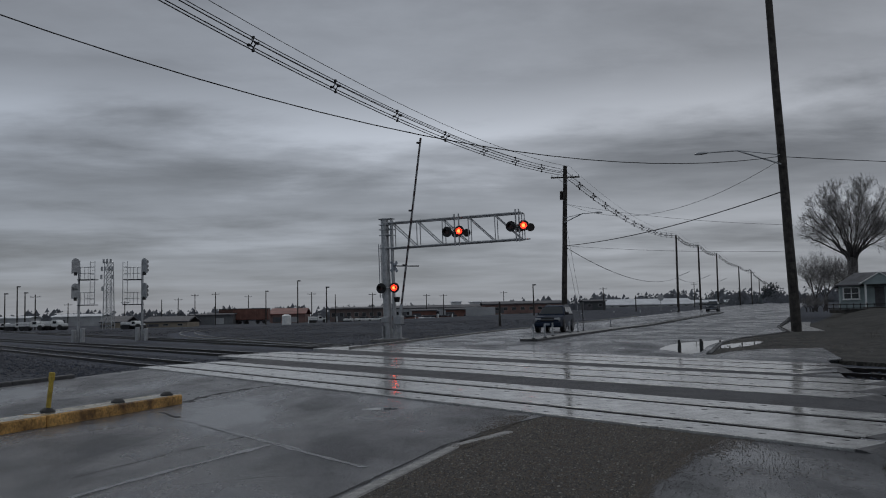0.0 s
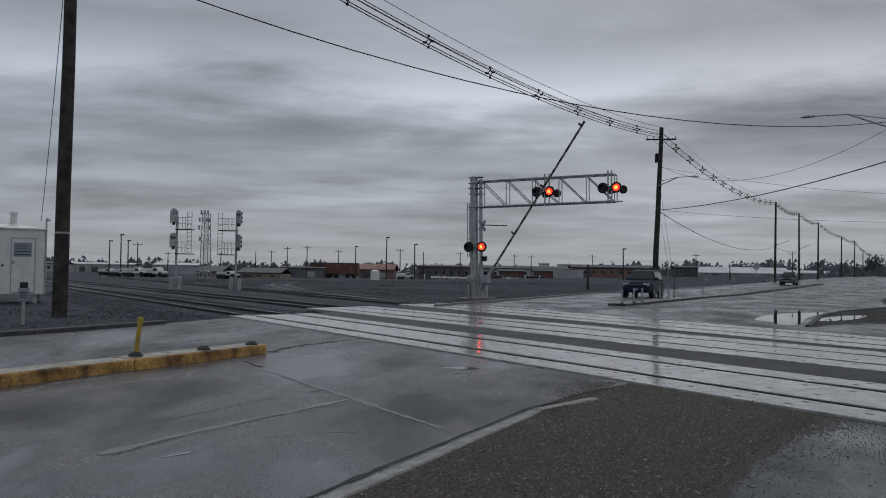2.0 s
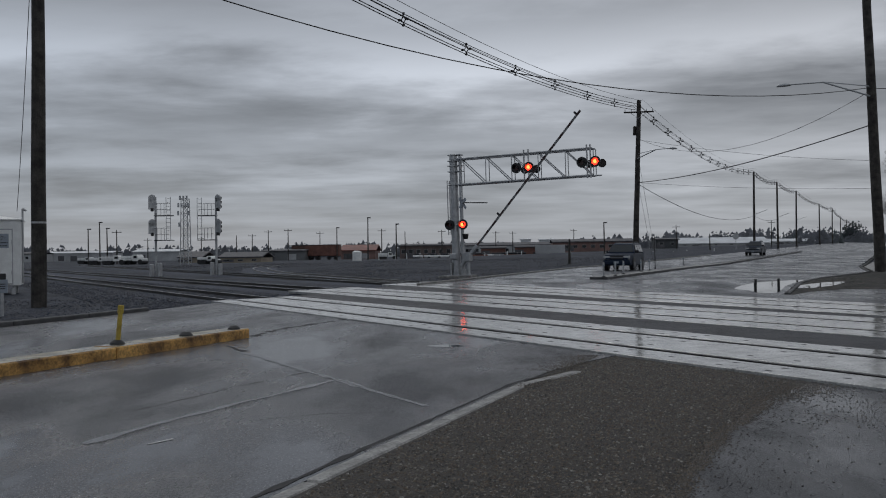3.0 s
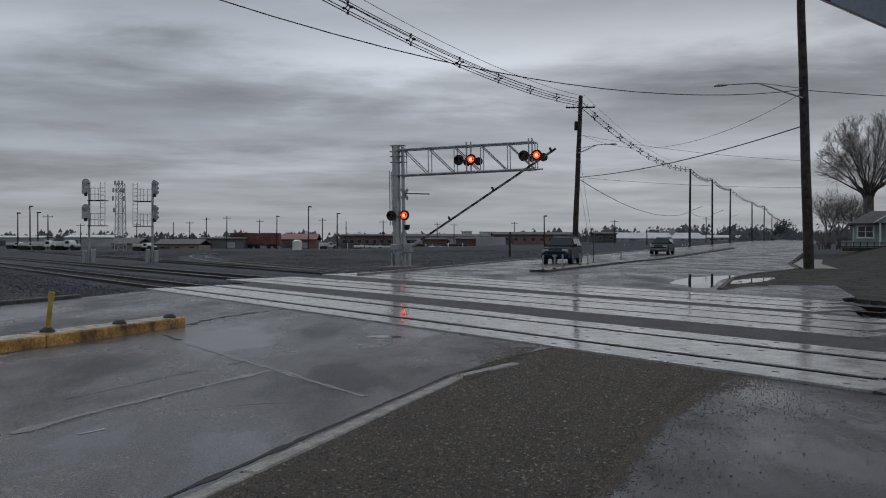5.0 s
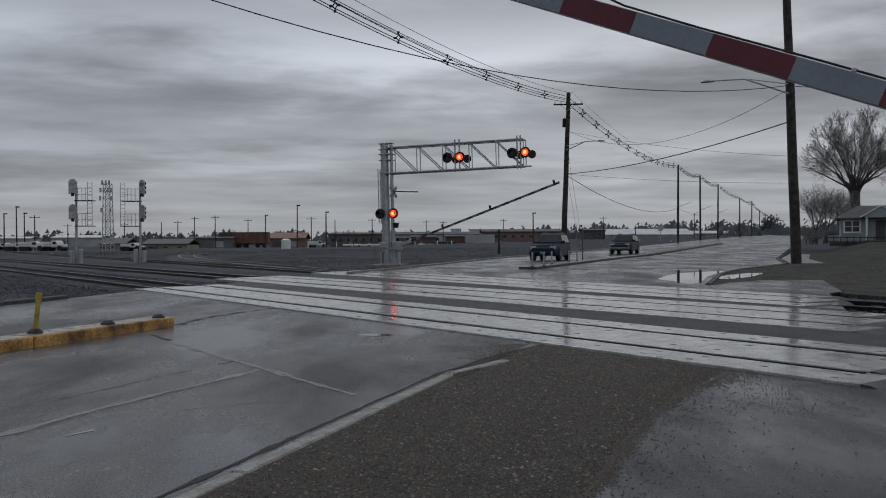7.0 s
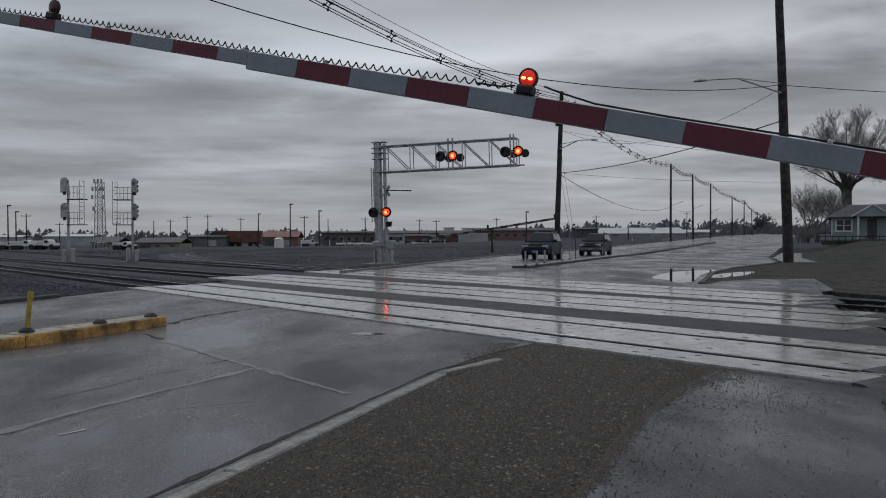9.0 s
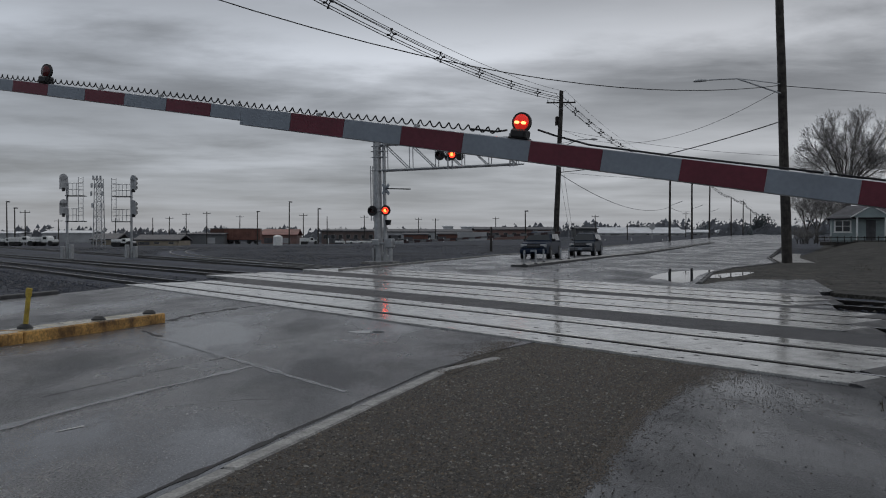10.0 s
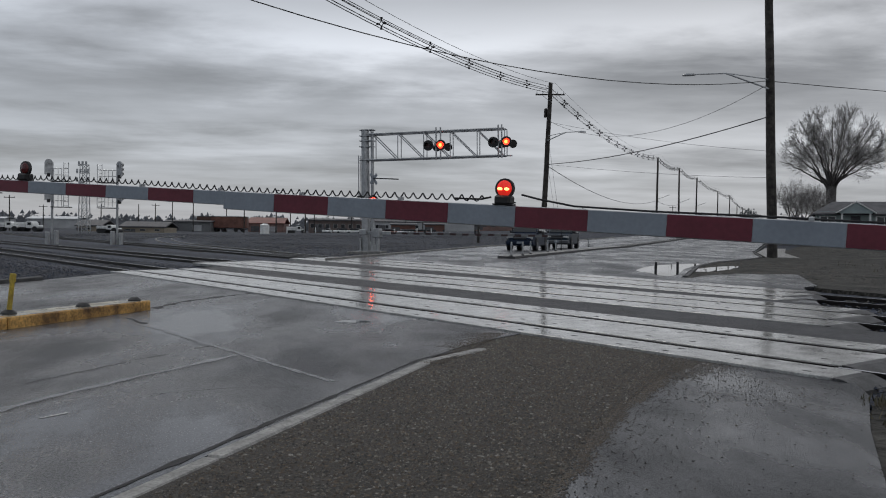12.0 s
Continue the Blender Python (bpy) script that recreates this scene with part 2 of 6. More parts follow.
def add_tube(bm, a, b, r0, r1=None, seg=10, mat=0, caps=True):
    a, b = Vector(a), Vector(b)
    d = b - a
    q = bmesh.ops.create_cone(bm, cap_ends=caps, segments=seg, radius1=r0, radius2=r0 if r1 is None else r1, depth=d.length)["verts"]
    for f in {f for v in q for f in v.link_faces}:
        f.material_index = mat
    bmesh.ops.transform(bm, matrix=Matrix.Translation((a + b) / 2) @ d.to_track_quat("Z", "Y").to_matrix().to_4x4(), verts=q)
    return bm


def box(x0, y0, z0, x1, y1, z1, bevel=0.0):
    return add_box(bmesh.new(), x0, y0, z0, x1, y1, z1, bevel)


def tube(a, b, r0, r1=None, seg=10):
    return add_tube(bmesh.new(), a, b, r0, r1, seg)


def slab(points, thick, heights=None):
    """A plate with the outline given, its top at z 0 (or heights) and the thickness below."""
    bm = bmesh.new()
    hs = heights or [0.0] * len(points)
    top = [bm.verts.new((x, y, h)) for (x, y), h in zip(points, hs)]
    low = [bm.verts.new((x, y, h - thick)) for (x, y), h in zip(points, hs)]
    bm.faces.new(top)
    bm.faces.new(low[::-1])
    n = len(top)
    for i in range(n):
        bm.faces.new((top[i], low[i], low[(i + 1) % n], top[(i + 1) % n]))
    bmesh.ops.recalc_face_normals(bm, faces=bm.faces)
    return bm


def loft(sections, mat_of=None):
    """A closed skin over cross sections, each a ring of the same number of points."""
    bm = bmesh.new()
    rings = [[bm.verts.new(p) for p in s] for s in sections]
    n = len(rings[0])
    for a, b in zip(rings, rings[1:]):
        for i in range(n):
            bm.faces.new((a[i], a[(i + 1) % n], b[(i + 1) % n], b[i]))
    bm.faces.new(rings[0])
    bm.faces.new(rings[-1][::-1])
    bmesh.ops.recalc_face_normals(bm, faces=bm.faces)
    return bm


# ---- plan: the road runs 19 degrees off the camera's axis; s along it, w across it to the right ----
ROAD = radians(19)


def rw(s, w):
    return (s * math.sin(ROAD) + w * math.cos(ROAD), s * math.cos(ROAD) - w * math.sin(ROAD))


def sw(x, y):
    return (x * math.sin(ROAD) + y * math.cos(ROAD), x * math.cos(ROAD) - y * math.sin(ROAD))


def rise(x, y):
    """The land climbs gently along the far road, and lies level elsewhere."""
    s, w = sw(x, y)
    k = min(1, max(0, (w + 110) / 70))
    return 0.011 * min(max(0, s - 80), 900) * k * k * (3 - 2 * k)


def lot(x, y):
    """The corner lot climbs from the crossing to the house."""
    s, w = sw(x, y)
    a, b = min(1, max(0, (s - 44) / 46)), min(1, max(0, (w - 5.6 - max(0, (s - 70) * 0.075)) / 5))
    return 1.2 * a * b * b * (3 - 2 * b)


def bend(s):
    """How far the far road has swung to the right at s."""
    return 0.075 * min(max(s - 70, 0), 280) + 0.03 * max(0, s - 350)


def ground_sheet():
    bm = bmesh.new()
    rings = [0.0] + [3 * 1.09 ** i for i in range(84)]
    na = 120
    prev = None
    for r in rings:
        cur = []
        for k in range(na):
            a = 2 * math.pi * k / na
            x, y = r * math.sin(a), r * math.cos(a)
            z = rise(x, y) - 0.14 + 0.05 * noise.noise((x * 0.15, y * 0.15, 3)) * min(1, r / 30)
            cur.append(bm.verts.new((x, y, z)))
            if r == 0:
                break
        if prev and len(prev) == 1:
            for k in range(na):
                bm.faces.new((prev[0], cur[(k + 1) % na], cur[k]))
        elif prev:
            for k in range(na):
                bm.faces.new((prev[k], prev[(k + 1) % na], cur[(k + 1) % na], cur[k]))
        prev = cur
    bmesh.ops.recalc_face_normals(bm, faces=bm.faces)
    ob = part("ground", bm, M["soil"], None, smooth=True)
    return tagged(ob, "dark bare rail yard soil reaching the horizon", "ground", kind="structure")


ground_sheet()


def strip_road(name, s_list, left, right, lift, mat, label, thick=0.15):
    """A road as cross sections along s, which follow the rise of the land. left, right: functions of s."""
    bm = bmesh.new()
    rows = []
    for s in s_list:
        row = []
        l, r = left(s) + bend(s), right(s) + bend(s)
        for k in range(5):
            w = l + (r - l) * k / 4
            x, y = rw(s, w)
            row.append(bm.verts.new((x, y, rise(x, y) + lift)))
        low = [bm.verts.new(row[i].co - Vector((0, 0, thick))) for i in (0, 4)]
        rows.append((row, low))
    for (a, al), (b, bl) in zip(rows, rows[1:]):
        for k in range(4):
            bm.faces.new((a[k], a[k + 1], b[k + 1], b[k]))
        bm.faces.new((a[0], b[0], bl[0], al[0]))
        bm.faces.new((a[4], al[1], bl[1], b[4]))
    bmesh.ops.recalc_face_normals(bm, faces=bm.faces)
    return tagged(part(name, bm, mat), label, "road", kind="structure")


def lerp_by(pairs):
    def f(s):
        if s <= pairs[0][0]:
            return pairs[0][1]
        for (a, u), (b, v) in zip(pairs, pairs[1:]):
            if s <= b:
                return u + (v - u) * (s - a) / (b - a)
        return pairs[-1][1]
    return f


road_left = lerp_by([(-60, -15.3), (14, -15.3), (21, -16.5), (30, -15.9), (50, -17.1), (72, -18.6), (900, -19.2)])
road_right = lerp_by([(-60, -2.93), (9.3, -2.93), (9.9, -2.9), (10.8, -2.72), (11.6, -2.5), (12.1, 1.1), (12.6, 1.6), (18, 2.0), (26, 2.3), (27.6, 1.0), (28.4, -1.0), (38, -0.8), (45, 0.0), (56, 2.6), (900, 2.8)])
steps_s = [-60, -30, -10, 0, 4, 7, 8.8, 9.3, 9.9, 10.8, 11.6, 12.1, 12.6, 13.2, 14, 16, 18, 20, 22, 24, 26, 27, 27.6, 28.4, 30, 34, 38, 41, 45, 50, 56, 64, 72, 80, 90, 110, 140, 180, 240, 320, 420, 560, 720, 900]
strip_road("road", steps_s, road_left, road_right, 0.0, M["asphalt"], "wet grey asphalt road over the level crossing")

# ---- tracks: near rail at s = a + b * w; the other rail a gauge further ----
TRACKS = [(10.78, -0.685, -16.2, 1.24), (16.6, -0.68, -16.6, 2.05), (21.82, -0.78, -16.9, 2.0)]
APRON = [0.62, 0.82, 0.82]
ENDS = [(1.85, 1.5, 1.1), (2.6, 2.1, 1.5), (2.4, 1.75, 1.0)]  # where the near, middle and far panels stop
GAUGE = 1.5


def track_frame(a, b):
    """Origin on the near rail at w 0; x along the track to the right, y across it away from the camera."""
    o = Vector((*rw(a, 0), 0))
    x = (Vector((*rw(a + b, 1), 0)) - o)
    k = x.length
    return Matrix.Translation(o) @ Matrix.Rotation(math.atan2(x.y, x.x), 4, "Z"), k


def rail_bm(x0, x1, z0, z1):
    """One rail: foot, web and a bright head."""
    bm = bmesh.new()
    h = z1 - z0
    if h > 0.1:
        add_box(bm, x0, -0.07, z0, x1, 0.07, z0 + 0.025)
        add_box(bm, x0, -0.012, z0 + 0.025, x1, 0.012, z1 - 0.04)
    add_box(bm, x0, -0.036, z1 - 0.04, x1, 0.036, z1 - 0.002)
    add_box(bm, x0, -0.03, z1 - 0.002, x1, 0.03, z1, mat=1)
    return bm


def panel_mesh(length, width, holes):
    bm = box(0.006, 0, -0.1, length - 0.006, width, 0, 0.008)
    for hx, hy in holes:
        add_box(bm, hx - 0.04, hy - 0.016, -0.02, hx + 0.04, hy + 0.016, 0.003, mat=1)
    me = bpy.data.meshes.new("concrete_panel")
    bm.to_mesh(me)
    bm.free()
    me.materials.append(M["panel"])
    me.materials.append(M["rubber"])
    return me


PANEL = 2.44
panel_data = {
    0.62: panel_mesh(PANEL, 0.62, [(0.35, 0.16), (0.35, 0.46), (2.1, 0.16), (2.1, 0.46), (1.22, 0.3)]),
    0.82: panel_mesh(PANEL, 0.82, [(0.35, 0.2), (0.35, 0.62), (2.1, 0.2), (2.1, 0.62), (1.22, 0.4)]),
    "mid": panel_mesh(PANEL, 1.26, [(0.35, 0.3), (0.35, 0.98), (2.1, 0.3), (2.1, 0.98)]),
}


def build_track(edge, ends, a, b, w0, w1, left, right):
    m, k = track_frame(a, b)
    x0, x1 = w0 * k, ends[1]
    t = thing("railway_track", m, "dark rusty railway track with polished rail heads crossing the road", "railway track", "tracks", "structure")
    for y in (0, GAUGE):
        for name, xa, xb, z0, z1 in (("rail", x0 - left, x0, -0.14, 0.016), ("rail", x0, x1, 0.004, 0.028), ("rail", x1, x1 + right, -0.14, 0.016)):
            r = part(name, rail_bm(xa, xb, z0, z1), [M["rail"], M["railhead" if z0 < 0 else "rail"]], t)
            r.location.y = y
        # near-black strip stands in for the shade deep in the gap
        f = part("rubber_flangeway", box(x0, y - 0.14, -0.02, x1, y + 0.14, 0.005), M["flange"], t)
    bed = bmesh.new()
    for xa, xb in ((x0 - left, x0 - 0.1), (x1 + 0.1, x1 + right)):
        vs = []
        n = max(2, int((xb - xa) / 1.5))
        for i in range(n + 1):
            x = xa + (xb - xa) * i / n
            vs.append([bed.verts.new((x, y, z + 0.02 * noise.noise((x * 1.3, y * 2, 1)))) for y, z in ((-1.6, -0.17), (-0.9, -0.1), (-0.2, -0.095), (0.75, -0.105), (1.7, -0.095), (2.4, -0.1), (3.1, -0.17))])
        for p, q in zip(vs, vs[1:]):
            for i in range(6):
                bed.faces.new((p[i], p[i + 1], q[i + 1], q[i]))
    bmesh.ops.recalc_face_normals(bed, faces=bed.faces)
    part("ballast_bed", bed, M["ballast"], t, smooth=True)
    tie = box(-0.11, -0.55, -0.2, 0.11, GAUGE + 0.55, -0.095, 0.01)
    first = part("sleeper", tie, M["wood"], t)
    first.location.x = x1 + 0.5
    xs = [x1 + 0.5 + 0.56 * i for i in range(1, 20)] + [x0 - 0.4 - 0.56 * i for i in range(60)]
    for x in xs:
        o = new("sleeper", first.data)
        o.parent, o.location = t, (x, 0, 0)
    for x, y0, y1 in ((ends[0], -0.13 - edge, -0.13), (ends[1], 0.12, GAUGE - 0.12), (ends[2], GAUGE + 0.13, GAUGE + 0.13 + edge)):
        ramp = loft([[(x + 0.006, y, -0.15), (x + 0.34, y, -0.15), (x + 0.32, y, -0.06), (x + 0.1, y, 0.018), (x + 0.006, y, 0.024)] for y in (y0, y1)])
        part("end_ramp", ramp, M["darkkerb"], t, "chipped sloping concrete end block")
    count = math.ceil((x1 - x0) / PANEL)
    for i in range(count):
        for key, y, end in ((edge, -0.13 - edge, ends[0]), ("mid", 0.12, ends[1]), (edge, GAUGE + 0.13, ends[2])):
            x = end - (i + 1) * PANEL
            o = new("concrete_panel", panel_data[key])
            o.parent, o.location = t, (x, y, 0.026 + random.uniform(-0.002, 0.003))
            o.rotation_euler = (random.uniform(-0.001, 0.001), random.uniform(-0.001, 0.001), 0)
    return t


for n, (a, b, w0, w1) in enumerate(TRACKS):
    build_track(APRON[n], ENDS[n], a, b, w0, w1, 130, 40)

# ---- kerbs, median, verge ----
def kerb_line(name, label, pts, width, height, mat, gap=0.008, piece=1.5, category="kerb", top=None):
    """A kerb of separate stones along a polyline of (s, w), its body to the right of the way back."""
    t = thing(name, Matrix(), label, category, kind="structure")
    path = [Vector((*rw(s, w + bend(s)), 0)) for s, w in pts]
    for a, b in zip(path, path[1:]):
        d = b - a
        n = max(1, round(d.length / piece))
        ang = math.atan2(d.y, d.x)
        L = d.length / n
        data = None
        for i in range(n):
            if data is None:
                bm = box(gap, 0, -0.14, L - gap, width, height, 0.02)
                bm.normal_update()
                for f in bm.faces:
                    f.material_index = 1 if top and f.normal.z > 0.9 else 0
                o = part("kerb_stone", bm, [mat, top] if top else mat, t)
                data = o.data
            else:
                o = new("kerb_stone", data)
                o.parent = t
            q = a + d * (i / n)
            jig = random.uniform(-0.006, 0.006)
            o.matrix_basis = Matrix.Translation((q.x, q.y, rise(q.x, q.y) + jig)) @ Matrix.Rotation(ang + jig * 0.6, 4, "Z")
    return t


kerb_line("kerb", "worn flush concrete kerb beside the gravel", [(9.95, -2.66), (8.8, -2.96), (-8, -2.96)], 0.145, 0.003, M["palekerb"], 0.004, 2.2)
kerb_line("median_kerb", "chipped yellow painted median kerb", [(12.25, -9.33), (-6, -9.33)], 0.46, 0.158, M["yellow"], piece=2.9, top=M["kerb_top"])
# far median stones have a pale top face and darker sides
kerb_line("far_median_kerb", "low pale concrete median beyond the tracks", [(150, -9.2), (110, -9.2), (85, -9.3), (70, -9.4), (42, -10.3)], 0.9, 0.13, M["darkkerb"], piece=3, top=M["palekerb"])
kerb_line("yard_kerb", "low dark kerb along the far road edge", [(130, -18.75), (100, -18.75), (72, -18.75), (52, -17.25), (34, -15.95)], 0.16, 0.1, M["concrete"], piece=3)
kerb_line("roadside_kerb", "low concrete kerb in front of the white hut", [(17.5, -15.95), (13, -15.45), (-8, -15.45)], 0.16, 0.1, M["darkkerb"], piece=3)
kerb_line("corner_kerb", "low worn kerb round the puddled corner", [(150, 2.85), (100, 2.8), (70, 2.75), (56, 2.65), (52, 1.95), (48, 0.95), (45, 0.1), (41.5, -0.4), (38, -0.75), (29, -0.95)], 0.13, 0.03, M["darkkerb"], piece=2)


def plate(name, pts, z, thick, mat, label, category):
    bm = slab([rw(*p) for p in pts], thick)
    ob = part(name, bm, mat)
    ob.location.z = z
    return tagged(ob, label, category, kind="structure")


plate("driveway", [(-8, -1.4), (3, -0.92), (4.7, -0.83), (5.8, -0.79), (6.9, -0.72), (8.4, -0.51), (9.5, -0.2), (10.0, -0.05), (9.1, 1.3), (8.4, 1.32), (6.9, 1.1), (5.4, 0.95), (3, 1.3), (-8, 2.5)], -0.005, 0.1, M["driveway"], "wet dark asphalt driveway strewn with grit", "driveway")
plate("gravel_verge", [(-8, -2.78), (8.8, -2.86), (9.9, -3.0), (10.8, -2.85), (11.65, -2.62), (10.05, -0.05), (9.5, -0.16), (8.4, -0.39), (6.9, -0.53), (4.7, -0.6), (3, -0.68), (-8, -1.16)], -0.009, 0.1, M["gravel_bed"], "brown gravel verge between kerb and driveway", "gravel")
plate("dirt_verge", [(-8, 2.4), (3, 1.25), (5.4, 0.9), (6.9, 1.05), (8.3, 1.36), (-8, 25)], -0.02, 0.1, M["dirt"], "wet brown dirt verge beside the driveway", "ground")
plate("dirt_corner", [(26.2, 2.3), (29, -0.9), (38, -0.65), (45, 0.15), (56, 2.9), (72, 3.1), (86, 4.2), (86, 70), (-28, 70), (22.4, 5), (24.9, 3.0)], -0.03, 0.12, M["dirt"], "muddy bare dirt corner with sparse grass", "ground")
def corner_lot():
    """Bare ground rising gently to the house."""
    bm = bmesh.new()
    rows = []
    for i in range(45):
        s = 40 + 2.2 * i
        row = []
        for k in range(30):
            w = 5.4 + max(0, (s - 70) * 0.075) + 1.7 * k
            x, y = rw(s, w)
            row.append(bm.verts.new((x, y, lot(x, y) - 0.025 - (0.08 if s < 41 else 0) + 0.05 * noise.noise((x * 0.4, y * 0.4, 8)))))
        rows.append(row)
    for a, b in zip(rows, rows[1:]):
        for k in range(29):
            bm.faces.new((a[k], a[k + 1], b[k + 1], b[k]))
    bmesh.ops.recalc_face_normals(bm, faces=bm.faces)
    tagged(part("corner_lot", bm, M["dirt"], None, smooth=True), "wet bare dirt lot rising to the pale house", "ground", kind="structure")


corner_lot()
plate("pavement", [(56.5, 3.0), (70, 3.05), (86, 4.3), (110, 6.0), (110, 8.0), (86, 6.2), (70, 5.0), (56.5, 4.9)], 0.0, 0.12, M["concrete"], "pale concrete pavement beside the far road", "pavement")
plate("asphalt_apron", [(25.6, -0.4), (28.3, -0.7), (30.2, -0.3), (32.3, 0.7), (33.0, 2.8), (25.8, 2.7), (25.0, 2.2)], -0.006, 0.1, M["driveway"], "wet asphalt apron beside the far track", "pavement")

for (a, b, w0, w1), (c, d, v0, v1), e0, e1 in zip(TRACKS, TRACKS[1:], APRON, APRON[1:]):
    k0, k1 = math.hypot(1, b), math.hypot(1, d)
    low, high = a + (GAUGE + 0.13 + e0) * k0, c - (0.14 + e1) * k1
    end = 3.6 if e0 < 0.7 else v1
    plate("asphalt_infill", [(low + b * end, end), (low + b * w0, w0), (high + d * w0, w0), (high + d * end, end)], 0.012, 0.06, M["asphalt_dark"], "smooth dark asphalt between two tracks", "road")
water = material("puddle_water", (0.03, 0.032, 0.034), 0.03, vary=0.1, grain=2, bump=0.02, bump_scale=8)


def blob(name, pts, z, mat, label, category):
    """A flat patch with a softened, irregular outline."""
    n = len(pts)
    out = []
    for i in range(n):
        p0, p1, p2, p3 = (Vector((*pts[(i + k) % n], 0)) for k in (-1, 0, 1, 2))
        for j in range(5):
            t = j / 5
            q = 0.5 * (2 * p1 + (p2 - p0) * t + (2 * p0 - 5 * p1 + 4 * p2 - p3) * t * t + (3 * p1 - p0 - 3 * p2 + p3) * t ** 3)
            k = 0.02 * (pts[0][1] / 30)
            out.append((q.x + random.uniform(-k, k), q.y + random.uniform(-k, k)))
    ob = part(name, slab(out, 0.01), mat)
    ob.location.z = z
    return tagged(ob, label, category, kind="structure")


blob("puddle", [(8.0, 31.7), (10.0, 36.5), (11.6, 38.4), (12.9, 39.3), (10.4, 33.6), (8.5, 28.4), (7.85, 27.9), (8.0, 29.6)], 0.006, water, "still puddle reflecting the grey sky", "puddle")
blob("puddle", [(10.0, 32.2), (11.4, 34.8), (13.0, 37.0), (14.0, 37.6), (12.5, 34.4), (10.8, 32.0)], -0.02, water, "muddy shallow puddle on the dirt corner", "puddle")
blob("puddle", [(-1.25, 13.0), (-1.05, 13.2), (-0.75, 13.1), (-0.72, 12.95), (-1.0, 12.85)], 0.003, water, "small puddle on the asphalt", "puddle")


def crack(name, pts, width, mat, label, z=0.003, wander=1.0, gaps=-0.22):
    """A thin wandering band laid on the road."""
    bm = bmesh.new()
    path = []
    for (x0, y0), (x1, y1) in zip(pts, pts[1:]):
        n = max(2, int(math.hypot(x1 - x0, y1 - y0) / 0.12))
        for i in range(n):
            t = i / n
            path.append(Vector((x0 + (x1 - x0) * t, y0 + (y1 - y0) * t, 0)))
    path.append(Vector((*pts[-1], 0)))
    prev = None
    for i, p in enumerate(path):
        d = (path[min(i + 1, len(path) - 1)] - path[max(i - 1, 0)]).normalized()
        side = Vector((-d.y, d.x, 0))
        wob = 0.06 * noise.noise((p.x * 1.7, p.y * 1.7, 5)) + 0.03 * noise.noise((p.x * 7, p.y * 7, 2))
        w = width * (0.3 + 1.3 * abs(noise.noise((p.x * 3, p.y * 3, 9))))
        c = p + side * wob * wander
        cur = (bm.verts.new(c - side * w + Vector((0, 0, z))), bm.verts.new(c + side * w + Vector((0, 0, z))))
        if prev and noise.noise((p.x * 2.3, p.y * 2.3, 7)) > gaps:
            bm.faces.new((prev[0], prev[1], cur[1], cur[0]))
        prev = cur
    bmesh.ops.recalc_face_normals(bm, faces=bm.faces)
    for f in bm.faces:
        if f.normal.z < 0:
            f.normal_flip()
    return tagged(part(name, bm, mat), label, "road crack", kind="structure")


sealant = material("grey_crack_sealant", (0.105, 0.107, 0.115), 0.25, vary=0.5, grain=3, bump=0.3, bump_scale=60, dist=0.004)
grit = material("dark_broken_asphalt", (0.02, 0.02, 0.022), 0.8, vary=0.4, grain=9, bump=0.6, bump_scale=40, dist=0.01)
pale_marking = material("pale_road_marking", (0.3, 0.3, 0.3), 0.45, vary=0.4, grain=9, bump=0.2, bump_scale=60)
crack("road_crack", [(-4.0, 12.45), (-3.38, 11.66), (-2.65, 10.56), (-1.91, 9.57), (-1.34, 8.71), (-0.76, 7.93)], 0.065, sealant, "broad pale filled seam across the wet asphalt", 0.003, 0.5, -2)
crack("road_crack", [(-3.3, 11.5), (-2.6, 10.45), (-1.86, 9.5), (-1.3, 8.65), (-0.72, 7.88)], 0.005, grit, "fine dark line beside a filled seam", 0.005, 0.5, -0.45)
crack("road_crack", [(-1.96, 9.5), (-2.16, 9.06), (-2.39, 8.46), (-2.69, 7.76), (-2.93, 7.15), (-3.2, 6.3)], 0.065, sealant, "broad pale filled seam along the wet asphalt", 0.003, 0.5, -2)
crack("road_crack", [(-2.1, 9.0), (-2.33, 8.4), (-2.63, 7.7), (-2.87, 7.1), (-3.1, 6.3)], 0.006, grit, "fine dark line beside a filled seam", 0.005, 0.4, -0.45)
crack("road_crack", [(-2.7, 9.5), (-3.04, 8.77), (-3.17, 8.38), (-3.38, 7.64)], 0.011, grit, "dark crack along the asphalt", 0.003, 1.0, -0.5)
crack("road_crack", [(-2.4, 10.22), (-2.62, 9.8)], 0.014, grit, "short dark crack in the asphalt")
crack("road_crack", [(-1.0, 7.6), (-1.6, 7.55), (-2.2, 7.2)], 0.01, grit, "fine dark crack in the asphalt")
crack("road_crack", [(-4.42, 14.7), (-4.33, 16.0), (-3.97, 17.1), (-3.5, 18.4)], 0.11, grit, "broken dark joint leading from the median end")
crack("road_crack", [(-4.38, 13.16), (-4.11, 12.79), (-3.85, 12.4)], 0.06, grit, "broken asphalt beside the median")
crack("pale_road_mark", [(-2.72, 6.3), (-2.6, 6.5)], 0.04, pale_marking, "worn remnant of white road paint")
crack("road_edge", [rw(9.9, -2.78), rw(8.8, -3.01), rw(5, -3.01), rw(2, -3.01)], 0.034, grit, "black wet gutter line along the kerb", 0.003, 0.3, -2)
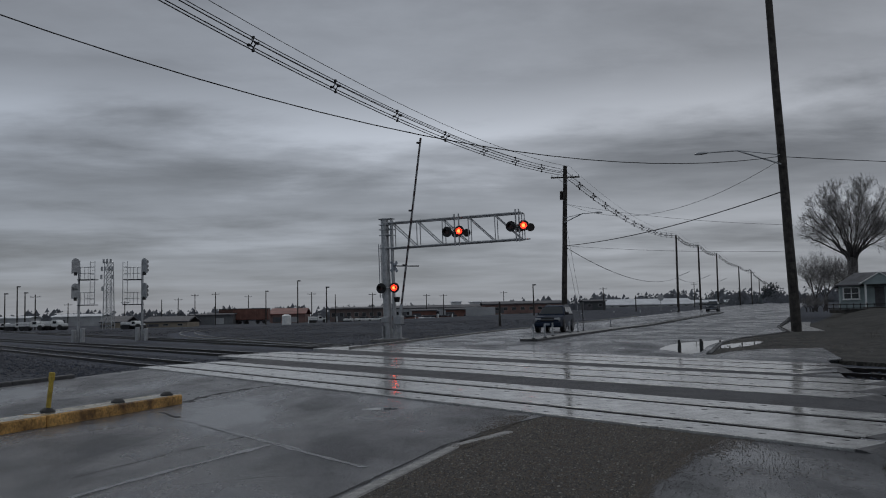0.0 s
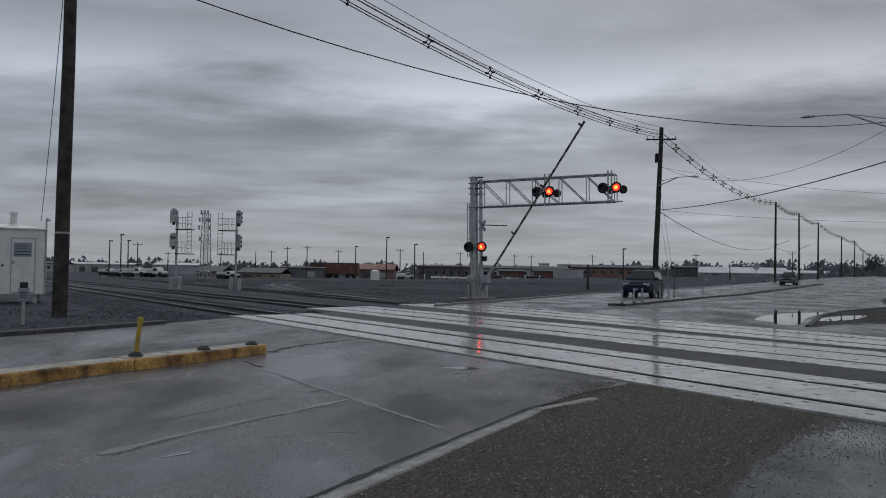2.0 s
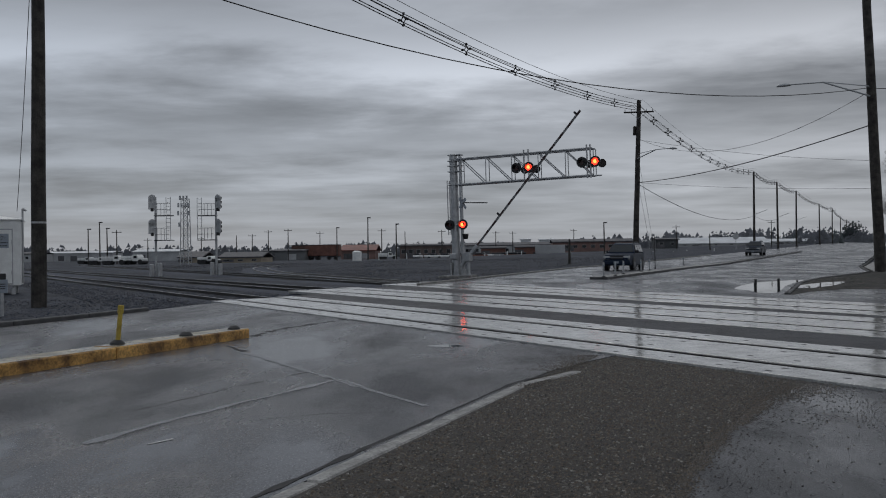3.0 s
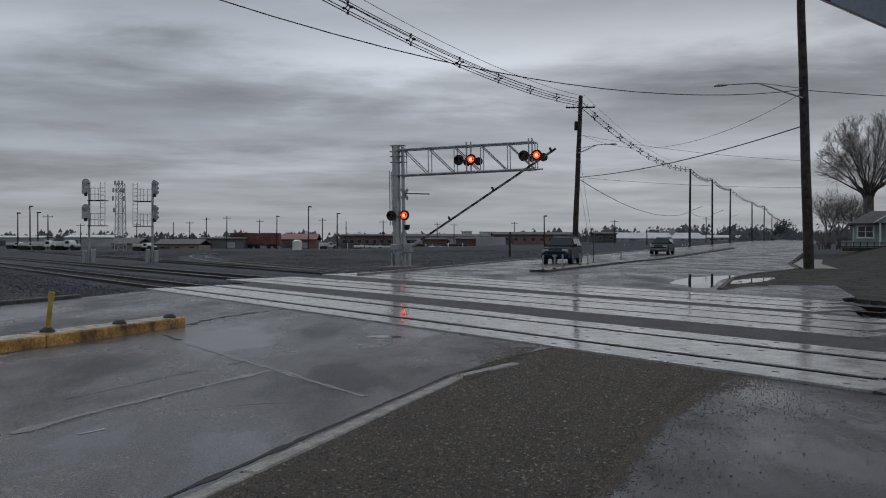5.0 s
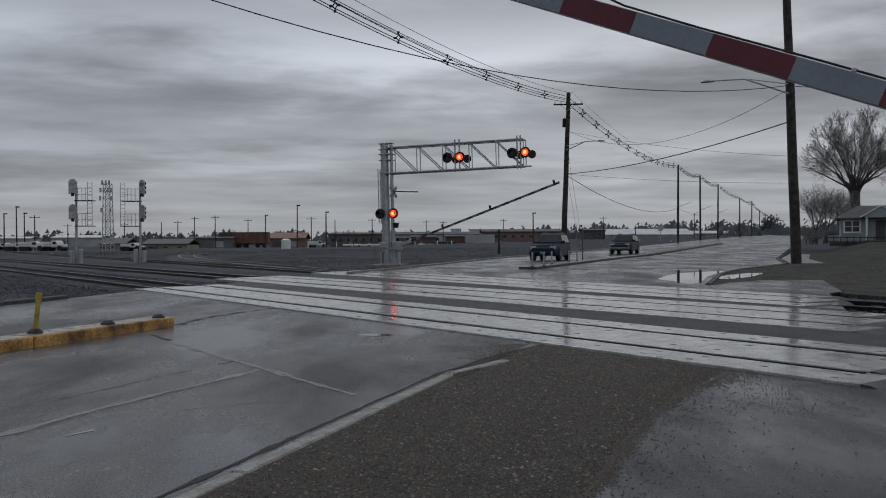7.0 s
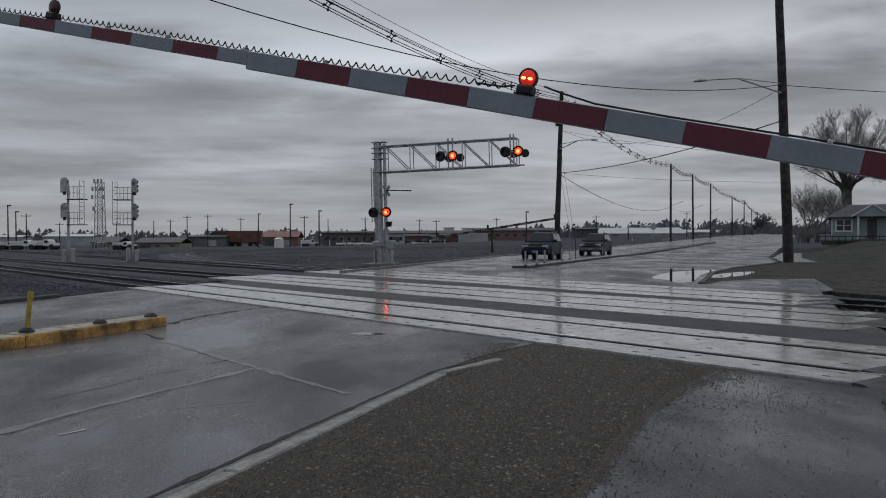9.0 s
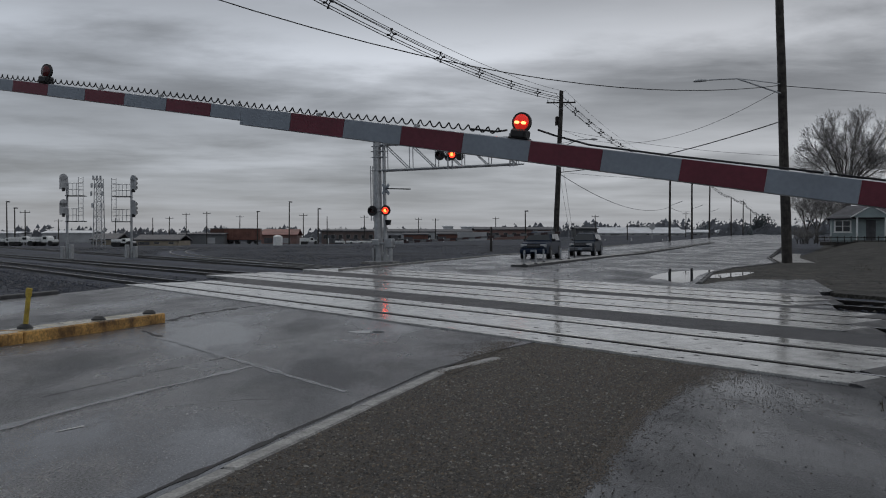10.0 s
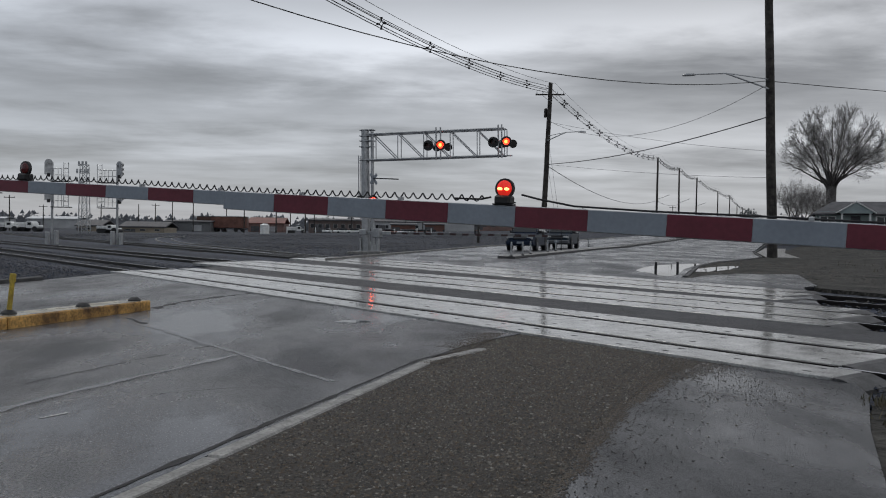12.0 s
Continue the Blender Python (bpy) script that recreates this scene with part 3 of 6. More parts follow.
# thin pale streaks laid along the far lanes
for s0, s1, w in ((52, 66, -3.4), (69, 79, -3.2), (60, 79, -6.3), (36, 50, -5.6)):
    x0, y0 = rw(s0, w)
    x1, y1 = rw(s1, w)
    crack("pale_road_mark", [(x0, y0), (x1, y1)], 0.07, pale_marking, "thin pale streak along a far road lane", 0.004)


def stones(name, label, spots, mats, seed, flat=0.6):
    """Loose stones as one mesh. spots: x, y, z, size."""
    rng = random.Random(seed)
    vs, fs = [], []
    for x, y, z, r in spots:
        b = len(vs)
        a = rng.uniform(0, 6.28)
        for dx, dy, dz in ((1, 0, 0), (0, 1, 0), (-1, 0, 0), (0, -1, 0), (0.1, 0.1, 1), (0, 0, -1)):
            k = r * rng.uniform(0.6, 1.2)
            vs.append((x + k * (dx * math.cos(a) - dy * math.sin(a)), y + k * (dx * math.sin(a) + dy * math.cos(a)), z + k * dz * flat))
        for i in range(4):
            j = (i + 1) % 4
            fs += [(b + i, b + j, b + 4), (b + j, b + i, b + 5)]
    me = bpy.data.meshes.new(name)
    me.from_pydata(vs, [], fs)
    for m in mats:
        me.materials.append(m)
    for p in me.polygons:
        p.material_index = (p.index // 8 * 7919) % len(mats)
    return tagged(new(name, me), label, "gravel", kind="stuff")


gravel_mats = [material("gravel_brown", (0.095, 0.07, 0.046), 0.55, vary=0.4, grain=30, bump=0),
               material("gravel_grey", (0.11, 0.098, 0.08), 0.5, vary=0.4, grain=30, bump=0),
               material("gravel_dark", (0.024, 0.022, 0.021), 0.5, vary=0.4, grain=30, bump=0),
               material("gravel_dark_brown", (0.06, 0.044, 0.03), 0.5, vary=0.4, grain=30, bump=0),
               material("gravel_pale", (0.2, 0.19, 0.17), 0.5, vary=0.3, grain=30, bump=0)]


def in_poly(p, poly):
    hit = False
    for (x0, y0), (x1, y1) in zip(poly, poly[1:] + poly[:1]):
        if (y0 > p[1]) != (y1 > p[1]) and p[0] < (x1 - x0) * (p[1] - y0) / (y1 - y0) + x0:
            hit = not hit
    return hit


def scatter_gravel():
    rng = random.Random(4)
    poly = [(2, -2.8), (8.8, -2.8), (9.95, -2.82), (10.8, -2.72), (11.5, -2.5), (10.0, -0.1), (9.5, -0.18), (8.4, -0.49), (6.9, -0.7), (4.7, -0.81), (2, -0.95)]
    out = []
    while len(out) < 62000:
        s, w = rng.uniform(2, 11.5), rng.uniform(-2.8, 0.3)
        if in_poly((s, w), poly):
            x, y = rw(s, w)
            out.append((x, y, -0.008, rng.choice((0.004, 0.005, 0.006, 0.007, 0.008, 0.009, 0.011, 0.016)) * rng.uniform(0.7, 1.2)))
    stones("gravel", "loose brown and grey gravel on the verge", out, gravel_mats[:4] * 3 + [gravel_mats[2], gravel_mats[3], gravel_mats[4]], 5)
    fringe = []
    edge_w = lerp_by([(2, -0.97), (4.7, -0.83), (6.9, -0.72), (8.4, -0.5), (9.5, -0.18), (10.0, -0.05)])
    while len(fringe) < 11000:
        s = rng.uniform(2, 9.9)
        w = edge_w(s) + 0.03 + rng.gauss(0, 0.04 + 0.1 * max(0, s - 8)) + 0.06 * noise.noise((s * 2.2, 0, 0))
        if w < 1.1:
            fringe.append((*rw(s, w), -0.004, rng.uniform(0.004, 0.011)))
    for i in range(2600):
        s = rng.uniform(8.6, 11.5)
        w = -2.7 - abs(rng.gauss(0, 0.24 if s > 9.8 else 0.1))
        fringe.append((*rw(s, w), 0.001, rng.uniform(0.004, 0.012)))
    stones("gravel_fringe", "gravel straying over the driveway and the road", fringe, gravel_mats[:4], 14)
    grain = []
    while len(grain) < 30000:
        s, w = 2.2 + rng.random() ** 0.8 * 10, rng.uniform(-8.8, -3.0)
        x, y = rw(s, w)
        if abs(x) < 0.53 * y + 0.3 and s < 10.0 - 0.685 * w:
            grain.append((x, y, 0.0, rng.uniform(0.003, 0.006)))
    stones("asphalt_aggregate", "coarse stone aggregate standing proud of the worn asphalt", grain, [material("aggregate_dark_grey", (0.05, 0.052, 0.058), 0.4, vary=0.3, grain=30, bump=0), material("aggregate_grey", (0.09, 0.092, 0.098), 0.35, vary=0.3, grain=30, bump=0)], 7, 0.35)
    spill = []
    while len(spill) < 1700:
        s, w = rng.uniform(3, 9.8), rng.uniform(-0.8, 1.3)
        edge = edge_w(s)
        d = w - edge
        if d > 0 and rng.random() < math.exp(-d * (4.5 if s < 7.5 else 1.4)) + 0.06 and in_poly((s, w), [(3, -0.8), (7.9, -0.52), (9.9, -0.05), (9.1, 1.2), (6.9, 1.05), (3, 1.25)]):
            spill.append((*rw(s, w), -0.003, rng.uniform(0.003, 0.0095)))
    stones("spilled_grit", "dark grit spilled over the wet driveway", spill, [gravel_mats[2], gravel_mats[3]], 6)
    bed = []
    for a, b, w0, w1 in TRACKS[:1]:
        m, k = track_frame(a, b)
        for i in range(16000):
            x = w0 * k - 0.2 - rng.random() ** 1.6 * 34
            y = rng.uniform(-3.2, 4.5)
            p = m @ Vector((x, y, 0))
            h = -0.1 if -1.2 < y < 2.7 else -0.13
            bed.append((p.x, p.y, h + rng.uniform(-0.01, 0.015), rng.uniform(0.02, 0.055)))
    for i in range(5000):
        x = -12.5 + rng.uniform(-13, 4.5)
        y = 24.5 + rng.uniform(-3.8, 6)
        if sw(x, y)[1] < -17.0:
            bed.append((x, y, -0.13, rng.uniform(0.015, 0.05)))
    stones("ballast_stones", "dark wet crushed stone ballast along the tracks", bed, [M["ballast"], material("ballast_blue_black", (0.018, 0.023, 0.036), 0.5, vary=0.4, grain=20, bump=0), material("ballast_grey", (0.045, 0.05, 0.066), 0.5, vary=0.4, grain=20, bump=0)], 8)
    bed = []
    for a, b, w0, w1 in TRACKS:
        m, k = track_frame(a, b)
        for i in range(2500):
            p = m @ Vector((w1 * k + 0.1 + rng.random() ** 1.5 * 18, rng.uniform(-1.8, 3.4), 0))
            bed.append((p.x, p.y, -0.07 + rng.uniform(-0.01, 0.015), rng.uniform(0.02, 0.05)))
    stones("ballast_stones", "dark crushed stone ballast beside the crossing end", bed, [M["ballast"], gravel_mats[2]], 9)
    bits = []
    for i in range(500):
        s, w = rng.uniform(30, 46), rng.uniform(-0.8, 5)
        if w > -0.6 + max(0, (s - 38) * 0.09):
            bits.append((*rw(s, w), -0.03, rng.uniform(0.02, 0.09)))
    for i in range(7000):
        s, w = 28 + 50 * rng.random() ** 1.5, -0.6 + 30 * rng.random() ** 1.5
        if w > 5.2 or s < 44:
            bits.append((*rw(s, max(w, -0.5 + max(0, (s - 38) * 0.1))), -0.03, rng.uniform(0.012, 0.05)))
    stones("mud_clods", "dark mud clods and stones on the dirt corner", bits, [gravel_mats[2], gravel_mats[3], M["dirt"]], 10, 0.4)


scatter_gravel()


def scatter_yard():
    """Loose stones and clods over the bare yard beyond the tracks."""
    rng = random.Random(15)
    out = []
    while len(out) < 15000:
        y = 26 + rng.random() ** 1.7 * 110
        x = rng.uniform(-0.62, 0.14) * y
        s, w = sw(x, y)
        if w < road_left(s) - 0.6 and s > 30 - 0.78 * (w + 9):
            out.append((x, y, rise(x, y) - 0.13, rng.uniform(0.014, 0.036) * (1 + y / 60)))
    stones("yard_stones", "dark loose stones and clods over the bare yard", out, [M["ballast"], M["soil"], gravel_mats[2]], 16, 0.5)


scatter_yard()


def curved_spur():
    """A spur that leaves the far track and bends away into the yard."""
    pts = [Vector((*p, 0)) for p in [(6, 27.5), (0, 35.8), (-4.9, 42.0), (-9.2, 50), (-13.6, 58.5), (-18.4, 68), (-24, 83), (-28.5, 99), (-30.8, 114), (-30, 130), (-26, 146), (-16, 160)]]
    path = []
    for i in range(1, len(pts) - 2):
        p0, p1, p2, p3 = pts[i - 1:i + 3]
        for j in range(6):
            t = j / 6
            path.append(0.5 * (2 * p1 + (p2 - p0) * t + (2 * p0 - 5 * p1 + 4 * p2 - p3) * t * t + (3 * p1 - p0 - 3 * p2 + p3) * t ** 3))
    t = thing("railway_spur", Matrix(), "curved rusty railway spur bending into the dark yard", "railway track", "tracks", "structure")
    for off in (-0.75, 0.75):
        bm = bmesh.new()
        prev = None
        for i, p in enumerate(path):
            d = (path[min(i + 1, len(path) - 1)] - path[max(i - 1, 0)]).normalized()
            n = Vector((-d.y, d.x, 0))
            cur = [bm.verts.new(p + n * (off + a) + Vector((0, 0, z))) for a, z in ((-0.06, -0.14), (-0.04, 0.015), (0.04, 0.015), (0.06, -0.14))]
            if prev:
                for k in range(3):
                    f = bm.faces.new((prev[k], prev[k + 1], cur[k + 1], cur[k]))
                    f.material_index = 1 if k == 1 else 0
            prev = cur
        bmesh.ops.recalc_face_normals(bm, faces=bm.faces)
        part("rail", bm, [M["rail"], M["railhead"]], t)
    bm = bmesh.new()
    prev = None
    for i, p in enumerate(path):
        d = (path[min(i + 1, len(path) - 1)] - path[max(i - 1, 0)]).normalized()
        n = Vector((-d.y, d.x, 0))
        cur = [bm.verts.new(p + n * a + Vector((0, 0, z))) for a, z in ((-2.2, -0.17), (-1.4, -0.07), (0, -0.08), (1.4, -0.07), (2.2, -0.17))]
        if prev:
            for k in range(4):
                bm.faces.new((prev[k], prev[k + 1], cur[k + 1], cur[k]))
        prev = cur
    bmesh.ops.recalc_face_normals(bm, faces=bm.faces)
    part("ballast_bed", bm, M["ballast"], t, smooth=True)


curved_spur()


# ---- posts on the medians ----
def stub_base(parent):
    bm = bmesh.new()
    for z0, z1, r0, r1 in ((0, 0.025, 0.11, 0.1), (0.025, 0.05, 0.1, 0.07), (0.05, 0.065, 0.07, 0.05)):
        add_tube(bm, (0, 0, z0), (0, 0, z1), r0, r1, 14)
    return part("rubber_base", bm, M["rubber"], parent)


p = thing("delineator_post", pose(-5.56, 11.97, 0.158, 0, 6, 0), "leaning scuffed yellow plastic post on the median", "post")
stub_base(p)
part("post", tube((0, 0, 0.06), (0, 0, 0.5), 0.034, 0.032, 12), M["plastic"], p)
part("post_tip", box(-0.045, -0.012, 0.44, 0.045, 0.012, 0.56, 0.01), M["plastic"], p)
for x, y in ((-5.03, 13.2), (-4.62, 14.3)):
    t = thing("rubber_mount", pose(x, y, 0.158), "empty black rubber base on the yellow median", "rubber mount", "empty mounts")
    stub_base(t)
first = None
for x, y, h in ((4.55, 42.5, 0.75), (5.35, 44.5, 0.75), (6.15, 47.5, 0.75), (7.9, 52.9, 0.75), (8.85, 55.8, 0.75), (14.2, 72.3, 0.75), (41, 152, 0.8), (43, 158, 0.8), (46, 168, 0.8), (48, 174, 0.8)):
    m = pose(x, y, 0.12 + rise(x, y), 0, random.uniform(-2, 2), 0)
    if first is None:
        first = thing("median_post", m, "slim pale flexible post on the far median", "post", "far median posts")
        stub_base(first)
        part("post", tube((0, 0, 0.05), (0, 0, 0.72), 0.046, 0.042, 10), M["galv"], first)
        part("reflector_band", tube((0, 0, 0.52), (0, 0, 0.6), 0.058, 0.058, 10), M["white"], first)
    else:
        copy_thing(first, m)
for x, y in ((8.7, 31.6), (9.6, 31.9)):
    t = thing("marker_stake", pose(x, y, -0.02, 0, random.uniform(-3, 3), 0), "short dark stake standing in the puddle", "stake", "stakes")
    part("stake", tube((0, 0, 0), (0, 0, 0.34), 0.05, 0.045, 8), M["black"], t)
    part("cap", tube((0, 0, 0.34), (0, 0, 0.355), 0.052, 0.03, 8), M["black"], t)


# ---- level crossing signals ----
lens_off = material("dark_red_lens", (0.05, 0.008, 0.008), 0.2, vary=0.1, bump=0)
lamp_lit = glowing("lit_amber_bulb", (1.0, 0.11, 0.022), 7.5)
lamp_ring = glowing("lit_red_lens", (1.0, 0.035, 0.015), 3.4)
GLOWS = []


def round_plate(r, y0, y1, seg=24):
    return tube((0, y0, 0), (0, y1, 0), r, None, seg)


def lamp_pair(parent, x, z, gap, side_lamps, front=0.0):
    """Two round flashing lamps on a bar with black backgrounds and hoods, seen along +y; the lit bulb swaps sides."""
    bar = part("lamp_bar", tube((x - gap, 0.1 - front, z), (x + gap, 0.1 - front, z), 0.04), M["galv"], parent)
    for k in (-1, 1):
        o = part("lamp_background", round_plate(0.31, -0.02, 0.02), M["black"], parent)
        o.location = (x + k * gap, -0.1 - front, z)
        h = bmesh.new()
        for i in range(12):
            a0, a1 = radians(-20 + i * 18.4), radians(-20 + (i + 1) * 18.4)
            v = [h.verts.new((0.15 * math.cos(a), yy, 0.15 * math.sin(a))) for a, yy in ((a0, 0), (a1, 0), (a1, -0.3), (a0, -0.3))]
            h.faces.new(v)
        hood = part("lamp_hood", h, M["black"], parent)
        hood.location = (x + k * gap, -0.12 - front, z)
        l = part("lamp_lens", round_plate(0.14, -0.02, 0.0), lens_off, parent)
        l.location = (x + k * gap, -0.13 - front, z)
    if side_lamps:
        for k in (-0.3, 1.55):
            o = part("rear_lamp", round_plate(0.24, -0.05, 0.05), M["rail" if k > 0 else "black"], parent)
            o.location, o.rotation_euler = (x + k * gap, 0.35, z - 0.05), (0, 0, radians(35))
    g = part("lit_bulb", round_plate(0.19, -0.012, 0.0), lamp_ring, parent)
    c = part("bulb_core", round_plate(0.1, -0.022, -0.012), lamp_lit, g)
    g.location = (x + gap, -0.16 - front, z)
    GLOWS.append((g, x, gap, z, -0.16 - front))


def striped_arm(parent, r0, r1, step, high0, high1, thick, first_red, join=None, shift=0.0, sheets=("red", "white")):
    """A gate arm along +x: an aluminium spine with red and white sheets on it as parts."""
    cut = join or r1
    spine = part("arm", box(0, -thick * 0.42, -high0 / 2, cut, thick * 0.42, high0 / 2, 0.003), M["alu"], parent)
    if join:
        part("arm_tip", box(cut + 0.001, -thick * 0.42, high0 / 2 - high1, r1, thick * 0.42, high0 / 2, 0.003), M["alu"], spine)
    cuts = [r0]
    r = r0
    while r < r1 - 0.05:
        nxt = r + step
        if join and r < join < nxt + 0.02:
            cuts += [join, join + shift]
            r = join + shift
        else:
            r = min(nxt, r1)
            cuts.append(r)
    red, trim = first_red, 0.004 if join else 0.0005
    for a, b in zip(cuts, cuts[1:]):
        if join and abs(a - join) < 1e-4:
            red = False
        outer = join and a >= join - 1e-4
        hi = (high1 if outer else high0) / 2
        off = (high0 - high1) / 2 if outer else 0
        part("red_stripe" if red else "white_stripe", box(a, -thick / 2, -hi + off + trim, b - 0.0015, thick / 2, hi + off - trim, 0.001), M[sheets[0 if red else 1]], spine)
        red = not red
    return spine


def cantilever():
    t = thing("cantilever_signal", pose(-3.04, 52.53, -0.1, 0, -1.2, -19), "galvanised steel cantilever signal mast with flashing lamps over the road", "crossing signal")
    part("foundation", box(-1.1, -0.6, -0.1, 1.0, 0.6, 0.12, 0.03), M["concrete"], t)
    part("mast", tube((-0.12, 0, 0.1), (-0.12, 0, 7.45), 0.26, 0.24, 20), M["galv"], t)
    part("second_mast", tube((0.36, -0.1, 0.1), (0.36, -0.1, 7.3), 0.11, 0.1, 14), M["galv"], t)
    for k, x in enumerate((-0.35, 0.1, 0.36)):
        part("base_gusset", box(x - 0.04, -0.35, 0.1, x + 0.04, 0.3, 0.9 - 0.2 * k, 0.01), M["galv"], t)
    part("base_plate", box(-0.6, -0.45, 0.1, 0.65, 0.45, 0.16), M["galv"], t)
    for z in (7.4, 7.05, 6.75, 6.4, 5.6):
        part("clamp_band", box(-0.42, -0.27, z - 0.025, 0.45, 0.27, z + 0.025, 0.008), M["galv"], t)
    for z in (5.58, 7.12):
        for y in (-0.3, 0.3):
            part("chord", tube((0.2, y, z), (8.5, y, z + 0.02), 0.055), M["galv"], t)
    xs = [0.45 + i * 1.62 for i in range(6)]
    for y in (-0.3, 0.3):
        for i, x in enumerate(xs):
            part("upright", tube((x, y, 5.58), (x, y, 7.12), 0.03, None, 8), M["galv"], t)
            if i < 5:
                part("diagonal", tube((x, y, 7.08), (x + 1.5, y, 5.62), 0.032, None, 8), M["galv"], t)
    for x in xs:
        for z in (5.58, 7.12):
            part("cross_strut", tube((x, -0.3, z), (x, 0.3, z), 0.025, None, 8), M["galv"], t)
    for x in (4.48, 4.75, 8.2, 8.4):
        part("lamp_post", tube((x, -0.38, 5.45), (x, -0.38, 7.34), 0.045, None, 10), M["galv"], t)
    part("walkway_tip", tube((8.4, -0.3, 5.56), (9.0, -0.3, 5.56), 0.04), M["galv"], t)
    ladder = part("ladder", box(-0.58, -0.05, 2.6, -0.54, 0.0, 5.9), M["galv"], t)
    part("ladder_rail", box(-0.58, 0.3, 2.6, -0.54, 0.35, 5.9), M["galv"], ladder)
    for i in range(11):
        part("rung", tube((-0.56, -0.03, 2.75 + 0.3 * i), (-0.56, 0.33, 2.75 + 0.3 * i), 0.015, None, 6), M["galv"], ladder)
    part("bell_arm", tube((0.36, -0.15, 4.5), (2.05, -0.15, 4.4), 0.035), M["black"], t)
    for ang in (45, -45):
        b = part("crossbuck_blade", box(-0.42, -0.02, -0.1, 0.42, 0.02, 0.1, 0.01), M["white"], t, "weathered white crossbuck board seen edge on")
        b.matrix_basis = Matrix.Translation((0.5, -0.25, 4.45)) @ Matrix.Rotation(radians(72), 4, "Z") @ Matrix.Rotation(radians(ang), 4, "Y")
    part("bell", tube((0.6, -0.2, 2.3), (0.6, -0.2, 2.6), 0.14, 0.2, 14), M["black"], t)
    part("junction_box", box(-0.4, -0.42, 1.1, 0.05, -0.24, 1.45, 0.03), M["galv"], t)
    lamp_pair(t, 0.1, 3.17, 0.43, False, 0.3)
    lamp_pair(t, 4.4, 6.3, 0.38, True, 0.35)
    lamp_pair(t, 8.3, 6.35, 0.38, True, 0.35)
    return t


cantilever()


def far_gate():
    t = thing("far_gate", pose(-2.43, 52.0, 0, 0, 0, -32), "far crossing gate with a thin red and white arm lowering", "crossing gate")
    part("mechanism_housing", box(-0.24, -0.24, 0.85, 0.26, 0.12, 1.4, 0.05), M["galv"], t)
    part("post", tube((0, 0, -0.1), (0, 0, 0.8), 0.12, None, 14), M["galv"], t)
    arm = striped_arm(t, 0.9, 11.0, 0.4064, 0.12, 0.09, 0.05, True, sheets=("faded_red", "grey"))
    part("counterweight", box(-0.8, -0.08, -0.09, 0.2, 0.08, 0.09, 0.03), M["galv"], arm)
    part("arm_bracket", box(0.2, -0.05, -0.11, 0.95, 0.05, 0.11, 0.02), M["galv"], arm)
    for r in (3.3, 6.6, 10.7):
        part("arm_lamp", tube((r, 0, 0.05), (r, 0, 0.24), 0.07, 0.06, 10), M["black"], arm)
    return arm


FAR_ARM = far_gate()
NEAR_LAMP = glowing("lit_arm_lamp", (0.8, 0.03, 0.02), 0.42)
NEAR_HOT = glowing("lit_arm_lamp_spot", (1.0, 0.2, 0.06), 6.0)


def arm_lamp(arm, r, lit):
    dark = material("arm_lamp_dark_red", (0.09, 0.012, 0.012), 0.15, vary=0.15, bump=0)
    base = part("lamp_base", box(r - 0.046, -0.04, 0.062, r + 0.046, 0.04, 0.112, 0.01), M["rubber"], arm)
    foot = part("lamp_foot", box(r - 0.06, -0.03, 0.058, r + 0.06, 0.03, 0.068, 0.004), M["rubber"], base)
    bm = bmesh.new()
    bmesh.ops.create_uvsphere(bm, u_segments=24, v_segments=14, radius=0.048)
    for v in bm.verts:
        v.co.y *= 0.55
        v.co += Vector((r, 0, 0.15))
    lens = part("lamp_lens", bm, NEAR_LAMP if lit else dark, arm, smooth=True)
    part("lens_rim", tube((r, -0.01, 0.15), (r, 0.01, 0.15), 0.055, None, 24), M["rubber"], lens)
    if lit:
        for dx in (-0.02, 0.019):
            b = bmesh.new()
            bmesh.ops.create_uvsphere(b, u_segments=10, v_segments=8, radius=0.009)
            for v in b.verts:
                v.co = Vector((r + dx + v.co.x * 1.7, 0.025 + v.co.y * 0.5, 0.147 + v.co.z * 0.9))
            part("bright_spot", b, NEAR_HOT, lens, smooth=True)


def cable(name, pts, r, parent=None, mat=None, label=""):
    cu = bpy.data.curves.new(name, "CURVE")
    cu.dimensions, cu.bevel_depth, cu.bevel_resolution = "3D", r, 1
    sp = cu.splines.new("POLY")
    sp.points.add(len(pts) - 1)
    for q, p in zip(sp.points, pts):
        q.co = (*p, 1)
    cu.materials.append(mat or M["wire"])
    ob = new(name, cu)
    if parent:
        ob.parent = parent
    if label:
        tagged(ob, label)
    return ob


